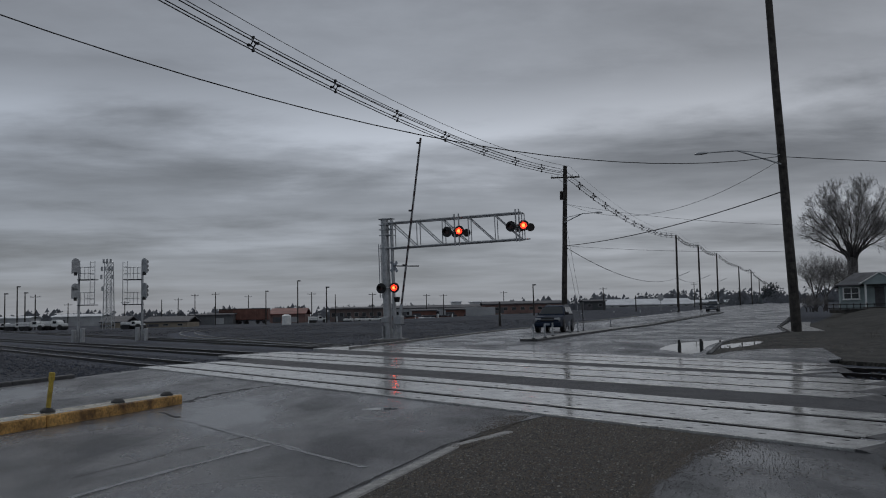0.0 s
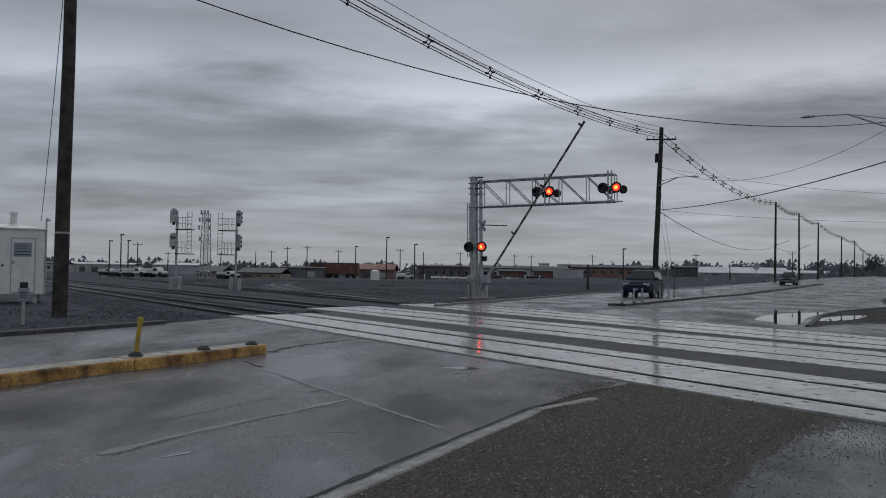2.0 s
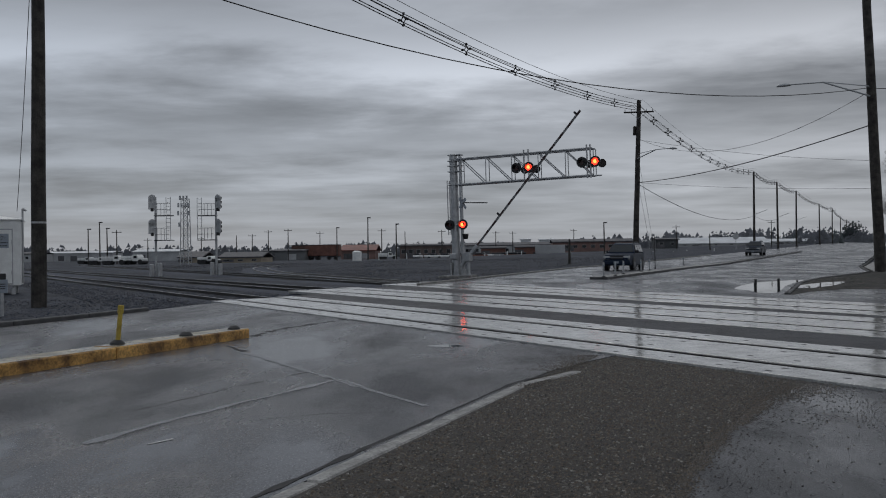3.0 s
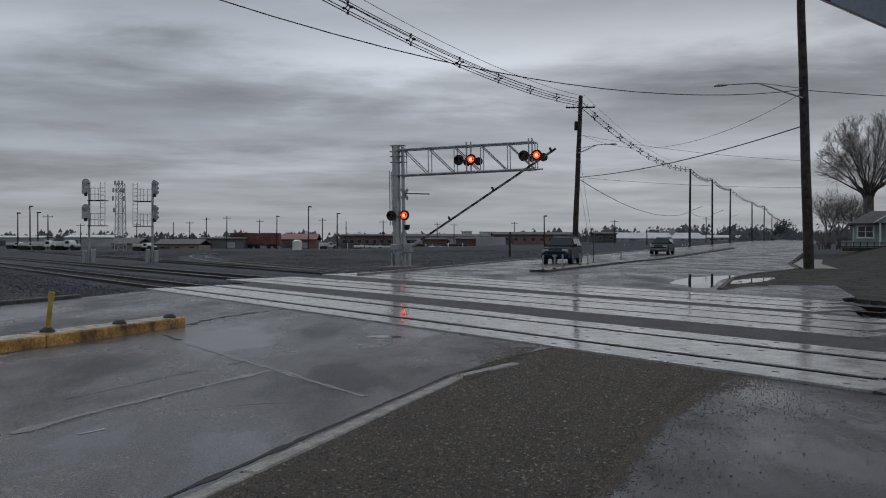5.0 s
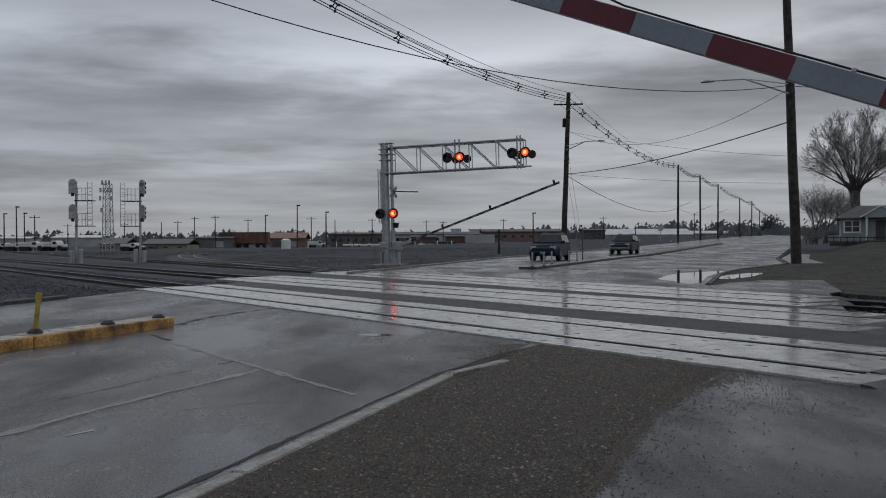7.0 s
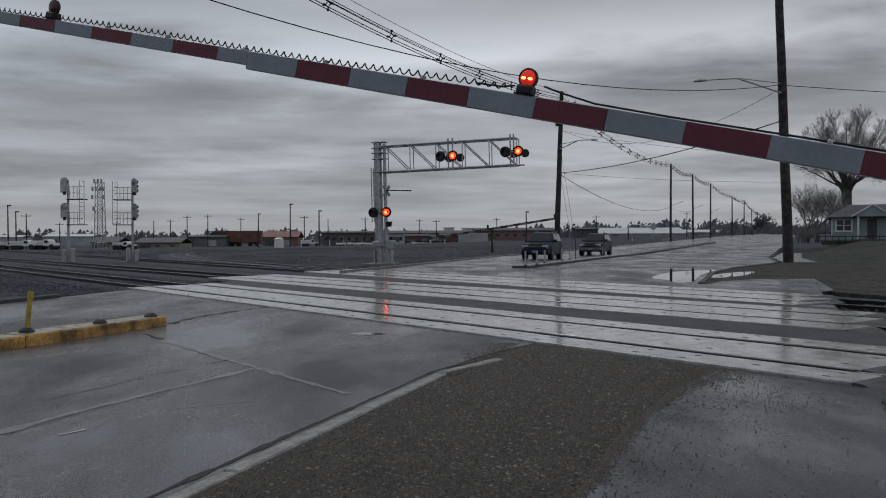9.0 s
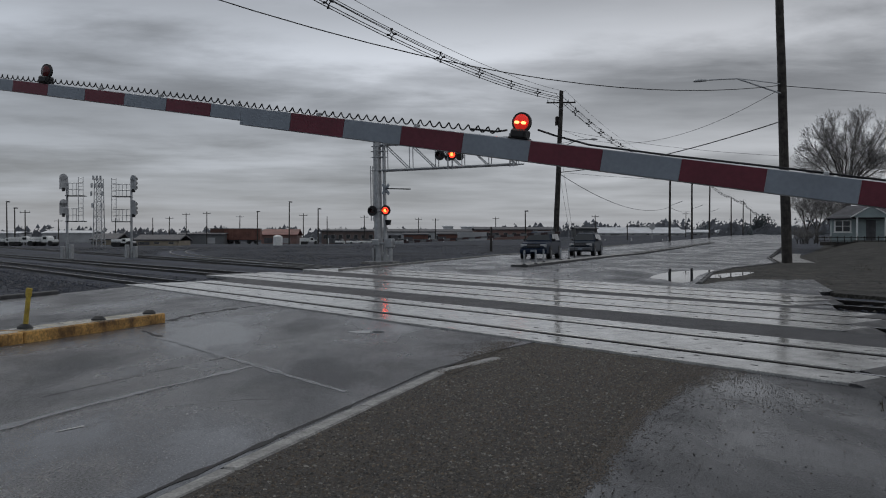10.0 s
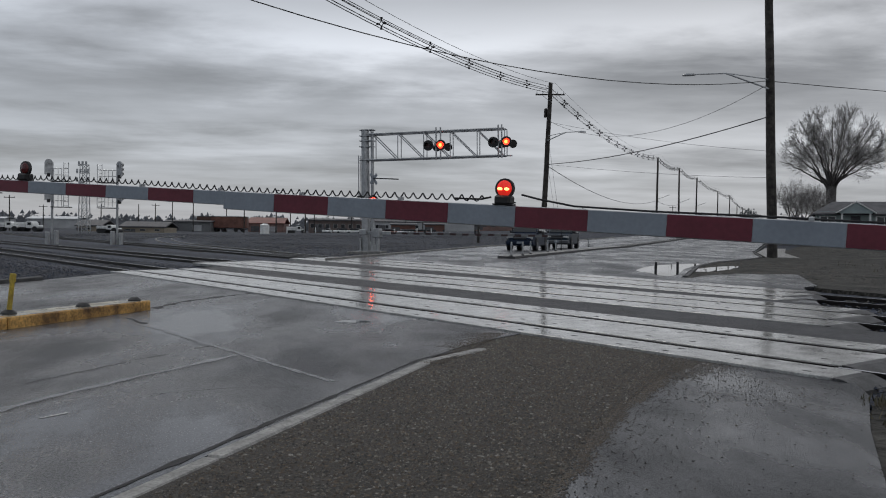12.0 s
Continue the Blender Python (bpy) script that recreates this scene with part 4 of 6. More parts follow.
def near_gate():
    t = thing("near_gate", pose(3.6, 3.0, 0, 0, 0, 180 - 28.85), "near crossing gate with a red and white striped arm coming down", "crossing gate")
    part("post", tube((0, -0.2, -0.14), (0, -0.2, 1.0), 0.13, None, 18), M["galv"], t)
    part("mechanism_housing", box(-0.35, -0.45, 0.85, 0.3, -0.08, 1.6, 0.05), M["galv"], t)
    k8 = 5.15 - 8 * 0.4064
    arm = striped_arm(t, k8 - 2 * 0.4064, 9.9, 0.4064, 0.118, 0.092, 0.045, False, 5.15 + 0.4064, 0.26)
    part("arm_bracket", box(-0.5, -0.06, -0.07, k8 - 2 * 0.4064 - 0.01, 0.06, 0.07, 0.02), M["galv"], arm)
    for r, lit in ((3.6, True), (7.5, False), (9.75, False)):
        arm_lamp(arm, r, lit)
    coil = []
    r = 3.72
    while r < 9.6:
        a = (r - 3.72) / 0.062 * 2 * math.pi
        sag = 0.008 * math.sin(r * 2.1)
        coil.append((r, 0.008 * math.cos(a), 0.082 + sag + 0.016 * math.sin(a)))
        r += 0.062 / 9
    cable("coiled_cable", coil, 0.0042, arm)
    cable("power_cable", [(3.5, 0, 0.12), (3.4, 0, 0.1), (3.2, 0, 0.072), (2.8, 0, 0.066), (2.2, 0, 0.069), (1.4, 0, 0.066), (0.3, 0, 0.07)], 0.006, arm)
    cable("power_cable", [(3.68, 0, 0.1), (3.74, 0, 0.086), (3.9, 0, 0.084)], 0.006, arm)
    for r in (2.05, 4.25, 4.95, 5.6, 6.3, 6.9):
        part("cable_clip", box(r - 0.012, -0.02, 0.055, r + 0.012, 0.02, 0.078, 0.004), M["galv"], arm)
    return arm


NEAR_ARM = near_gate()


# ---- poles and lines ----
def span(a, b, sag, n=18):
    a, b = Vector(a), Vector(b)
    return [a + (b - a) * (i / n) - Vector((0, 0, sag * 4 * (i / n) * (1 - i / n))) for i in range(n + 1)]


def utility_pole(x, y, h, r0, r1, lean, label, crossarms=(), group="poles"):
    z = rise(x, y)
    t = thing("utility_pole", pose(x, y, z - 0.14, 0, lean, -19), label, "utility pole", group)
    bm = bmesh.new()
    rings = []
    for i in range(9):
        r = r0 + (r1 - r0) * i / 8
        rings.append([bm.verts.new((0.012 * math.sin(i * 2.1) + r * math.cos(a), r * math.sin(a), h * i / 8)) for a in [2 * math.pi * k / 14 for k in range(14)]])
    for lo, hi in zip(rings, rings[1:]):
        for k in range(14):
            bm.faces.new((lo[k], lo[(k + 1) % 14], hi[(k + 1) % 14], hi[k]))
    bm.faces.new(rings[-1])
    part("shaft", bm, M["wood"], t)
    for zc, wl in crossarms:
        arm = part("crossarm", box(-wl, -0.07, zc - 0.07, wl, 0.07, zc + 0.07, 0.01), M["wood"], t)
        for k in (-0.92, -0.5, 0.5, 0.92):
            part("insulator", tube((wl * k, 0, zc + 0.07), (wl * k, 0, zc + 0.3), 0.05, 0.035, 8), M["galv"], arm)
        for k in (-1, 1):
            part("brace", tube((k * wl * 0.55, -0.08, zc - 0.06), (0, -r1, zc - 0.65), 0.02, None, 6), M["galv"], arm)
    return t


P0 = Vector((-14.5, 25.85, 0))
P1 = Vector((21.62, 52.53, 0))
P2 = Vector((12.29, 86, 0))
p0 = utility_pole(P0.x, P0.y, 15.7, 0.23, 0.16, 0.6, "tall dark wooden utility pole beside the white hut", [(14.2, 1.1)])
part("steel_band", tube((0, 0, 2.6), (0, 0, 2.66), 0.226, None, 14), M["galv"], p0)
p1 = utility_pole(P1.x, P1.y, 24.0, 0.31, 0.2, -1.9, "thick black wooden pole carrying a street lamp", [(23.4, 1.2)])
p2 = utility_pole(P2.x, P2.y, 16.1, 0.3, 0.2, 2.0, "wooden utility pole with crossarm and transformer", [(14.95, 1.45)])
part("transformer", tube((-0.36, 0, 12.7), (-0.36, 0, 13.5), 0.16, 0.16, 14), M["rail"], p2)
part("transformer_lid", tube((-0.36, 0, 13.5), (-0.36, 0, 13.6), 0.17, 0.08, 14), M["rail"], p2)
for pole, z, reach, climb in ((p1, 10.35, -5.1, 1.2), (p2, 10.4, 3.6, 0.9)):
    k = 1 if reach > 0 else -1
    arm = part("lamp_arm", tube((0, -0.2, z), (reach * 0.5, -0.2, z + climb - 0.05), 0.05), M["galv"], pole)
    part("arm_tip", tube((reach * 0.5, -0.2, z + climb - 0.05), (reach * 0.86, -0.2, z + climb + 0.02), 0.04), M["galv"], arm)
    part("tie_rod", tube((0, -0.2, z + climb * 0.5), (reach * 0.48, -0.2, z + climb - 0.06), 0.03, None, 6), M["galv"], arm)
    bm = bmesh.new()
    bmesh.ops.create_uvsphere(bm, u_segments=16, v_segments=8, radius=1)
    for v in bm.verts:
        v.co = Vector((reach * 0.93 + v.co.x * 0.42, -0.2 + v.co.y * 0.17, z + climb + max(v.co.z, -0.35) * 0.13))
    head = part("lamp_head", bm, M["galv"], arm, smooth=True)

row = [(46.73, 170, 15.98), (59.27, 197, 15.99), (74.47, 232, 16.17), (100.44, 290, 15.53),
       (118.79, 330, 15.98), (147.63, 400, 15.18), (176.52, 470, 15.75), (214.68, 560, 16.32), (265.11, 680, 16.86)]
for i, (x, y, z) in enumerate(row):
    q = utility_pole(x, y, z - rise(x, y) + 0.3, 0.24, 0.17, 0.3 * (-1) ** i, "dark wooden utility pole in a row along the road", [(z - rise(x, y) - 0.9, 1.2)] if i in (4, 6, 7) else [], "roadside pole row")
    if i in (0, 1, 2):
        part("lamp_arm", tube((0, 0, 7.0), (2.4, -0.6, 7.9), 0.05, None, 6), M["galv"], q)


def line_thing(name, spans, label, r=0.014):
    t = thing(name, Matrix(), label, "overhead line", kind="structure")
    for a, b, sag in spans:
        cable("wire", span(a, b, sag), r, t)
    return t


def spacer_cable():
    """A messenger wire with three covered phases held apart by diamond spacers."""
    t = thing("spacer_cable", Matrix(), "bundle of black spacer cables with diamond spacers along the road", "overhead line", kind="structure")
    ends = [P0 + Vector((0, 0, 15.1)), P2 + Vector((0.4, 0, 15.35))] + [Vector(p) for p in row]
    data = None
    for i, (a, b) in enumerate(zip(ends, ends[1:])):
        sag = 1.55 if i == 0 else (1.7 if i == 1 else 0.8)
        d = (b - a).normalized()
        n = Vector((-d.y, d.x, 0)).normalized()
        grow = 1.0 if i == 0 else 1.15
        for off, up, r in ((0, 0.34, 0.022), (-0.26, 0.02, 0.026), (0.26, 0.02, 0.026), (0, -0.28, 0.026), (-0.45, 0.62, 0.016), (0.5, 0.5, 0.016)):
            off, up = off * grow, up * grow
            cable("wire", [p + n * off + Vector((0, 0, up)) for p in span(a, b, sag, 24)], r if i == 0 else r * 0.7, t)
        many = 9 if i == 0 else (13 if i == 1 else 8)
        for k in range(1, many):
            f = k / many
            p = a + (b - a) * f - Vector((0, 0, sag * 4 * f * (1 - f)))
            if data is None:
                bm = bmesh.new()
                q = [Vector((0, 0, 0.34)), Vector((0.26, 0, 0.02)), Vector((0, 0, -0.28)), Vector((-0.26, 0, 0.02))]
                for j in range(4):
                    add_tube(bm, q[j] * 0.55, q[(j + 1) % 4] * 0.55, 0.032, None, 6)
                    add_tube(bm, q[j] * 0.5, q[j] * 1.12, 0.036, None, 6)
                    add_box(bm, q[j].x - 0.06, -0.05, q[j].z - 0.06, q[j].x + 0.06, 0.05, q[j].z + 0.06)
                s = part("spacer", bm, M["black"], t)
                data = s.data
            else:
                s = new("spacer", data)
                s.parent = t
            s.matrix_basis = Matrix.Translation(p) @ Matrix.Rotation(math.atan2(n.y, n.x), 4, "Z") @ Matrix.Scale(1.0 if i == 0 else 1.2, 4)


spacer_cable()
line_thing("service_line", [(P0 + Vector((0, 0, 11.3)), P1 + Vector((-0.35, 0, 10.75)), 2.15), (P1 + Vector((-0.3, 0, 10.7)), (95, 70, 12.6), 0.9)], "single black service wire crossing the road", 0.022)
line_thing("service_line", [(P2 + Vector((0.3, 0, 8.0)), P1 + Vector((-0.3, 0, 8.6)), 0.55)], "thick black service cable between two poles", 0.035)
line_thing("service_line", [(P2 + Vector((0.4, 0, 12.3)), P1 + Vector((-0.35, 0, 10.6)), 2.3), (P2 + Vector((0.4, 0, 12.2)), (30.99, 75, 8.61), 0.4), (P2 + Vector((0.3, 0, 8.0)), (32.23, 78, 6.52), 0.25)], "thin grey service wires fanning from a pole", 0.014)
line_thing("service_line", [(P2 + Vector((0.3, 0, 7.9)), (row[0][0], row[0][1], 7.70), 1.9), ((row[0][0], row[0][1], 7.70), (row[1][0], row[1][1], 7.93), 0.6)], "low black cable sagging between roadside poles", 0.03)
line_thing("drop_line", [(P2 + Vector((0.2, 0, 12.0)), (13.97, 84, 0.2), 0.05), (P2 + Vector((0.2, 0, 9)), (13.05, 80, 0.2), 0.05), (P0 + Vector((0.1, 0, 14.6)), (-20.9, 35.6, 3.4), 0.7)], "thin guy and drop wires", 0.012)
t = thing("guy_marker", pose(9.75, 59.1, 0.03, 0, -1, 0), "thin dark steel marker pole on the far median", "pole")
part("rod", tube((0, 0, 0.1), (0, 0, 2.45), 0.03, 0.02, 8), M["black"], t)
part("foot", tube((0, 0, 0.1), (0, 0, 0.2), 0.07, 0.05, 8), M["black"], t)


# ---- railway block signals, tower, hut ----
def block_signal(x, y, k):
    t = thing("railway_signal", pose(x, y, -0.14), "grey two-headed railway block signal with ladder platforms", "railway signal", "block signals")
    part("mast", tube((0, 0, 0), (0, 0, 6.0), 0.09, 0.08, 12), M["galv"], t)
    for z in (5.0, 3.15):
        bm = bmesh.new()
        add_box(bm, -0.27, -0.05, -0.55, 0.27, 0.05, 0.3, 0.0)
        add_tube(bm, (0, -0.05, 0.3), (0, 0.05, 0.3), 0.27, None, 18)
        h = part("signal_head", bm, M["galv"], t)
        h.location, h.rotation_euler = (-0.2 * k, -0.15, z + 0.62), (0, 0, radians(30 * k))
        part("head_bracket", box(-0.1, -0.1, -0.7, 0.1, 0.1, -0.45, 0.01), M["black"], h)
        for i in range(3):
            part("lens_hood", tube((-0.02, 0.05, 0.3 - 0.32 * i), (-0.02, 0.3, 0.3 - 0.32 * i), 0.13, None, 12), M["black"], h)
    for z in (4.6, 2.75):
        part("platform", box(min(0, 1.3 * k), -0.35, z - 0.04, max(0, 1.3 * k), 0.35, z + 0.02), M["black"], t)
        for zz in (0.9, 0.45):
            part("handrail", tube((0, -0.33, z + zz), (1.25 * k, -0.33, z + zz), 0.022, None, 8), M["galv"], t)
        for xx in (0.25, 0.55, 0.8):
            part("rail_post", tube((xx * k, -0.33, z), (xx * k, -0.33, z + 0.9), 0.02, None, 8), M["galv"], t)
    lad = part("ladder", tube((0.98 * k, -0.4, 2.7), (0.98 * k, -0.4, 5.95), 0.022, None, 6), M["galv"], t)
    part("ladder_rail", tube((1.32 * k, -0.4, 2.7), (1.32 * k, -0.4, 5.95), 0.022, None, 6), M["galv"], lad)
    for i in range(11):
        part("rung", tube((0.98 * k, -0.4, 2.85 + 0.3 * i), (1.32 * k, -0.4, 2.85 + 0.3 * i), 0.014, None, 6), M["galv"], lad)
    for xx, w, hh in ((-0.3, 0.2, 0.95), (0.32, 0.2, 1.05)):
        part("relay_case", box(xx * k - w / 2, -0.3, 0.0, xx * k + w / 2, 0.2, hh, 0.04), M["galv"], t)
    return t


block_signal(-26.48, 63.6, 1)
block_signal(-22.2, 64.7, -1)


def lattice_tower(x, y, h, w):
    t = thing("lattice_tower", pose(x, y, -0.14), "grey steel lattice antenna tower", "tower")
    top = 0.72
    for a in (-1, 1):
        for b in (-1, 1):
            part("leg", tube((a * w, b * w, 0), (a * w * top, b * w * top, h), 0.09, 0.07, 8), M["galv"], t)
    n = 9
    for i in range(n):
        z0, z1 = h * i / n, h * (i + 1) / n
        k0, k1 = w * (1 - (1 - top) * i / n), w * (1 - (1 - top) * (i + 1) / n)
        for b in (-1, 1):
            part("brace", tube((-k0, b * k0, z0), (k1, b * k1, z1), 0.04, None, 6), M["galv"], t)
            part("brace", tube((k0, b * k0, z0), (-k1, b * k1, z1), 0.04, None, 6), M["galv"], t)
            part("strut", tube((-k1, b * k1, z1), (k1, b * k1, z1), 0.04, None, 6), M["galv"], t)
    for z, cols in ((h + 0.1, (-1, 0, 1)), (h - 1.2, (-1.5, -0.6, 0.6, 1.5)), (h - 2.6, (-1.6, 1.6)), (h - 4.6, (-1.3, 1.3))):
        for a in cols:
            part("antenna_panel", box(a * w * 0.8 - 0.16, -w - 0.25, z - 0.38, a * w * 0.8 + 0.16, -w - 0.05, z + 0.38, 0.04), M["galv"], t)
    return t


lattice_tower(-57.02, 150, 11.7, 0.75)
t = thing("radio_mast", pose(41.22, 260, 0), "thin distant radio mast", "mast")
part("mast", tube((0, 0, 0), (0, 0, 6.5), 0.12, 0.05, 6), M["galv"], t)


def hut():
    t = thing("equipment_hut", pose(-22.35, 35.9, 0.02, 0, 0, 27), "white metal railway equipment hut on short legs", "hut")
    w, d, z0, z1 = 1.28, 1.1, 0.22, 2.98
    part("body", box(-w, -d, z0, w, d, z1, 0.02), M["whitepaint"], t)
    bm = bmesh.new()
    base = [bm.verts.new((a * (w + 0.06), b * (d + 0.06), z1 + 0.003)) for a, b in ((-1, -1), (1, -1), (1, 1), (-1, 1))]
    rim = [bm.verts.new(v.co + Vector((0, 0, 0.06))) for v in base]
    tip = bm.verts.new((0, 0, z1 + 0.3))
    bm.faces.new(base[::-1])
    for i in range(4):
        j = (i + 1) % 4
        bm.faces.new((base[i], base[j], rim[j], rim[i]))
        bm.faces.new((rim[i], rim[j], tip))
    part("roof", bm, M["whitepaint"], t)
    vent = part("roof_vent", tube((0.0, 0, z1 + 0.15), (0.0, 0, z1 + 0.72), 0.14, None, 16), M["whitepaint"], t)
    part("vent_cap", tube((0, 0, z1 + 0.72), (0, 0, z1 + 0.82), 0.22, 0.12, 16), M["whitepaint"], vent)
    door = part("door", box(0.08, -d - 0.03, z0 + 0.1, 0.95, -d - 0.004, z1 - 0.4, 0.008), M["whitepaint"], t)
    part("door_frame", box(0.03, -d - 0.015, z0 + 0.05, 1.0, -d - 0.002, z1 - 0.35), M["galv"], door)
    part("handle", box(0.11, -d - 0.07, 1.52, 0.17, -d - 0.03, 1.62, 0.006), M["black"], door)
    for k in range(2):
        part("hinge", box(0.93, -d - 0.045, 0.7 + 1.3 * k, 0.97, -d - 0.03, 0.85 + 1.3 * k), M["galv"], door)
    sign = part("sign_board", box(0.14, -d - 0.042, 1.82, 0.84, -d - 0.033, 2.42), M["white"], door)
    for z, a, b, h in ((2.31, 0.27, 0.66, 0.02), (2.24, 0.2, 0.76, 0.02), (2.17, 0.3, 0.6, 0.02), (2.04, 0.18, 0.8, 0.045), (1.91, 0.2, 0.78, 0.045)):
        x = a
        rng = random.Random(int(z * 100))
        while x < b:
            l = rng.uniform(0.05, 0.12)
            part("text_bar", box(x, -d - 0.046, z - h / 2, min(b, x + l), -d - 0.043, z + h / 2), M["black"], sign)
            x += l + 0.025
    part("panel_seam", box(-0.42, -d - 0.006, z0 + 0.02, -0.4, -d - 0.001, z1 - 0.02), M["galv"], t)
    part("latch", box(-0.32, -d - 0.03, 1.4, -0.22, -d - 0.004, 1.48, 0.006), M["black"], t)
    for a in (-1, 1):
        for b in (-1, 1):
            part("leg", box(a * 1.0 - 0.08, b * 0.85 - 0.08, -0.16, a * 1.0 + 0.08, b * 0.85 + 0.08, z0), M["galv"], t)
    pipe = part("service_mast", tube((1.35, -0.6, 0.3), (1.35, -0.6, 3.5), 0.04, None, 8), M["galv"], t)
    part("weatherhead", tube((1.35, -0.6, 3.5), (1.5, -0.62, 3.42), 0.06, 0.04, 8), M["galv"], pipe)


hut()
t = thing("marker_post", pose(-13.35, 22.0, -0.14, 0, 0, 28), "short post with a small white sign box", "sign post")
part("post", tube((0, 0, 0), (0, 0, 0.75), 0.045, None, 10), M["galv"], t)
b = part("sign_box", box(-0.14, -0.05, 0.62, 0.14, 0.05, 0.98, 0.01), M["white"], t)
part("bracket", box(-0.1, -0.03, 0.98, 0.1, 0.03, 1.14, 0.015), M["black"], t)
for z in (0.86, 0.8, 0.74):
    part("text_bar", box(-0.09, -0.056, z - 0.012, 0.08, -0.051, z + 0.012), M["black"], b)


# ---- cars ----
glass = material("dark_car_glass", (0.012, 0.016, 0.019), 0.08, vary=0.1, bump=0, spec=0.5)
chrome = material("grey_trim", (0.16, 0.165, 0.175), 0.3, 0.8, vary=0.1, bump=0)
headlamp_on = material("clear_headlamp_lens", (0.42, 0.43, 0.44), 0.12, vary=0.1, bump=0)
headlamp_off = material("headlamp_glass", (0.5, 0.5, 0.5), 0.1, vary=0.1, bump=0)


def car(name, paint, label, lit, pickup=False):
    """Front towards -y, wheels on z 0."""
    t = thing(name, Matrix(), label, "car")
    W = 0.93

    def ring(y, z0, z1, w0, w1, chamfer=0.07):
        return [(-w0 + chamfer, y, z0), (w0 - chamfer, y, z0), (w0, y, z0 + chamfer), (w1, y, z1 - chamfer), (w1 - chamfer, y, z1), (-w1 + chamfer, y, z1), (-w1, y, z1 - chamfer), (-w0, y, z0 + chamfer)]
    bed = 1.02 if pickup else 1.08
    low = [ring(-2.3, 0.42, 0.78, 0.74, 0.7), ring(-2.2, 0.32, 0.98, 0.86, 0.8), ring(-1.6, 0.3, 1.05, W, 0.86), ring(-0.9, 0.3, 1.1, W, 0.88), ring(0.9, 0.3, 1.1, W, 0.88), ring(2.1, 0.32, bed, W, 0.88), ring(2.3, 0.4, bed - 0.05, 0.85, 0.82)]
    part("body", loft(low), paint, t)
    end = 0.75 if pickup else 2.2
    top = [ring(-1.0, 1.06, 1.12, 0.86, 0.84, 0.02), ring(-0.3, 1.06, 1.66, 0.87, 0.66, 0.06), ring(0.2, 1.06, 1.74, 0.87, 0.66, 0.07), ring(end - 0.45, 1.06, 1.73, 0.87, 0.66, 0.07), ring(end, 1.06, 1.2, 0.86, 0.8, 0.04)]
    cabin = part("cabin", loft(top), paint, t)
    bm = bmesh.new()
    bm.faces.new([bm.verts.new(p) for p in ((-0.76, -0.965, 1.17), (0.76, -0.965, 1.17), (0.6, -0.4, 1.62), (-0.6, -0.4, 1.62))])
    part("windscreen", bmesh_thick(bm, 0.012), glass, cabin)
    for k in (-1, 1):
        for y0, y1 in ((-0.5, 0.3), (0.38, 1.0 if not pickup else 0.55), (1.08, 1.75)):
            if y1 > end - 0.1:
                continue
            bm = bmesh.new()
            q = [(k * 0.862, y0, 1.17), (k * 0.862, y1, 1.17), (k * 0.722, y1, 1.6), (k * 0.722, max(y0, y0 + 0.25 if y0 < 0 else y0), 1.6)]
            bm.faces.new([bm.verts.new(p) for p in (q if k > 0 else q[::-1])])
            part("side_window", bmesh_thick(bm, 0.012), glass, cabin)
        part("mirror", box(k * 0.9 - 0.09, -0.72, 1.1, k * 0.98 + 0.09, -0.6, 1.27, 0.03), M["black"], t)
        part("headlight", box(k * 0.62 - 0.2, -2.29, 0.74, k * 0.62 + 0.2, -2.2, 0.92, 0.03), headlamp_on if lit else headlamp_off, t)
        part("indicator_light", box(k * 0.62 - 0.2, -2.3, 0.67, k * 0.62 + 0.2, -2.22, 0.73, 0.01), chrome, t)
        part("roof_rail", box(k * 0.58 - 0.02, 0.1, 1.74, k * 0.58 + 0.02, end - 0.5, 1.79, 0.008), M["black"], t)
    grille = part("grille", box(-0.42, -2.31, 0.68, 0.42, -2.2, 0.94, 0.03), M["black"], t)
    part("grille_bar", box(-0.43, -2.33, 0.78, 0.43, -2.29, 0.84, 0.01), chrome, grille)
    bump = part("bumper", box(-0.86, -2.42, 0.36, 0.86, -2.2, 0.63, 0.06), paint if lit else chrome, t)
    part("number_plate", box(-0.16, -2.435, 0.45, 0.16, -2.42, 0.58), M["white"], bump)
    part("rear_bumper", box(-0.86, 2.2, 0.4, 0.86, 2.38, 0.65, 0.05), M["black"], t)
    for y in (-1.42, 1.42):
        for k in (-1, 1):
            w = part("tyre", tube((k * 0.68, y, 0.36), (k * 0.95, y, 0.36), 0.36, None, 22), M["rubber"], t)
            part("rim", tube((k * 0.94, y, 0.36), (k * 0.965, y, 0.36), 0.22, 0.18, 16), chrome, w)
            part("wheel_arch", tube((k * 0.86, y, 0.4), (k * 0.935, y, 0.4), 0.43, None, 22), M["black"], t)
    for o in t.children_recursive:
        o.data.transform(Matrix.Scale(1.12, 4))
    return t


def bmesh_thick(bm, d):
    bm.normal_update()
    bmesh.ops.solidify(bm, geom=list(bm.faces), thickness=d)
    return bm


SUV = car("suv", material("dark_blue_green_car_paint", (0.012, 0.021, 0.042), 0.38, 0.0, vary=0.15, bump=0, spec=0.12), "dark blue green sport utility car with lit headlamps", True)
SECOND = car("suv", material("silver_green_car_paint", (0.016, 0.026, 0.04), 0.38, 0.0, vary=0.15, bump=0, spec=0.12), "grey green sport utility car with pale bumper", False)


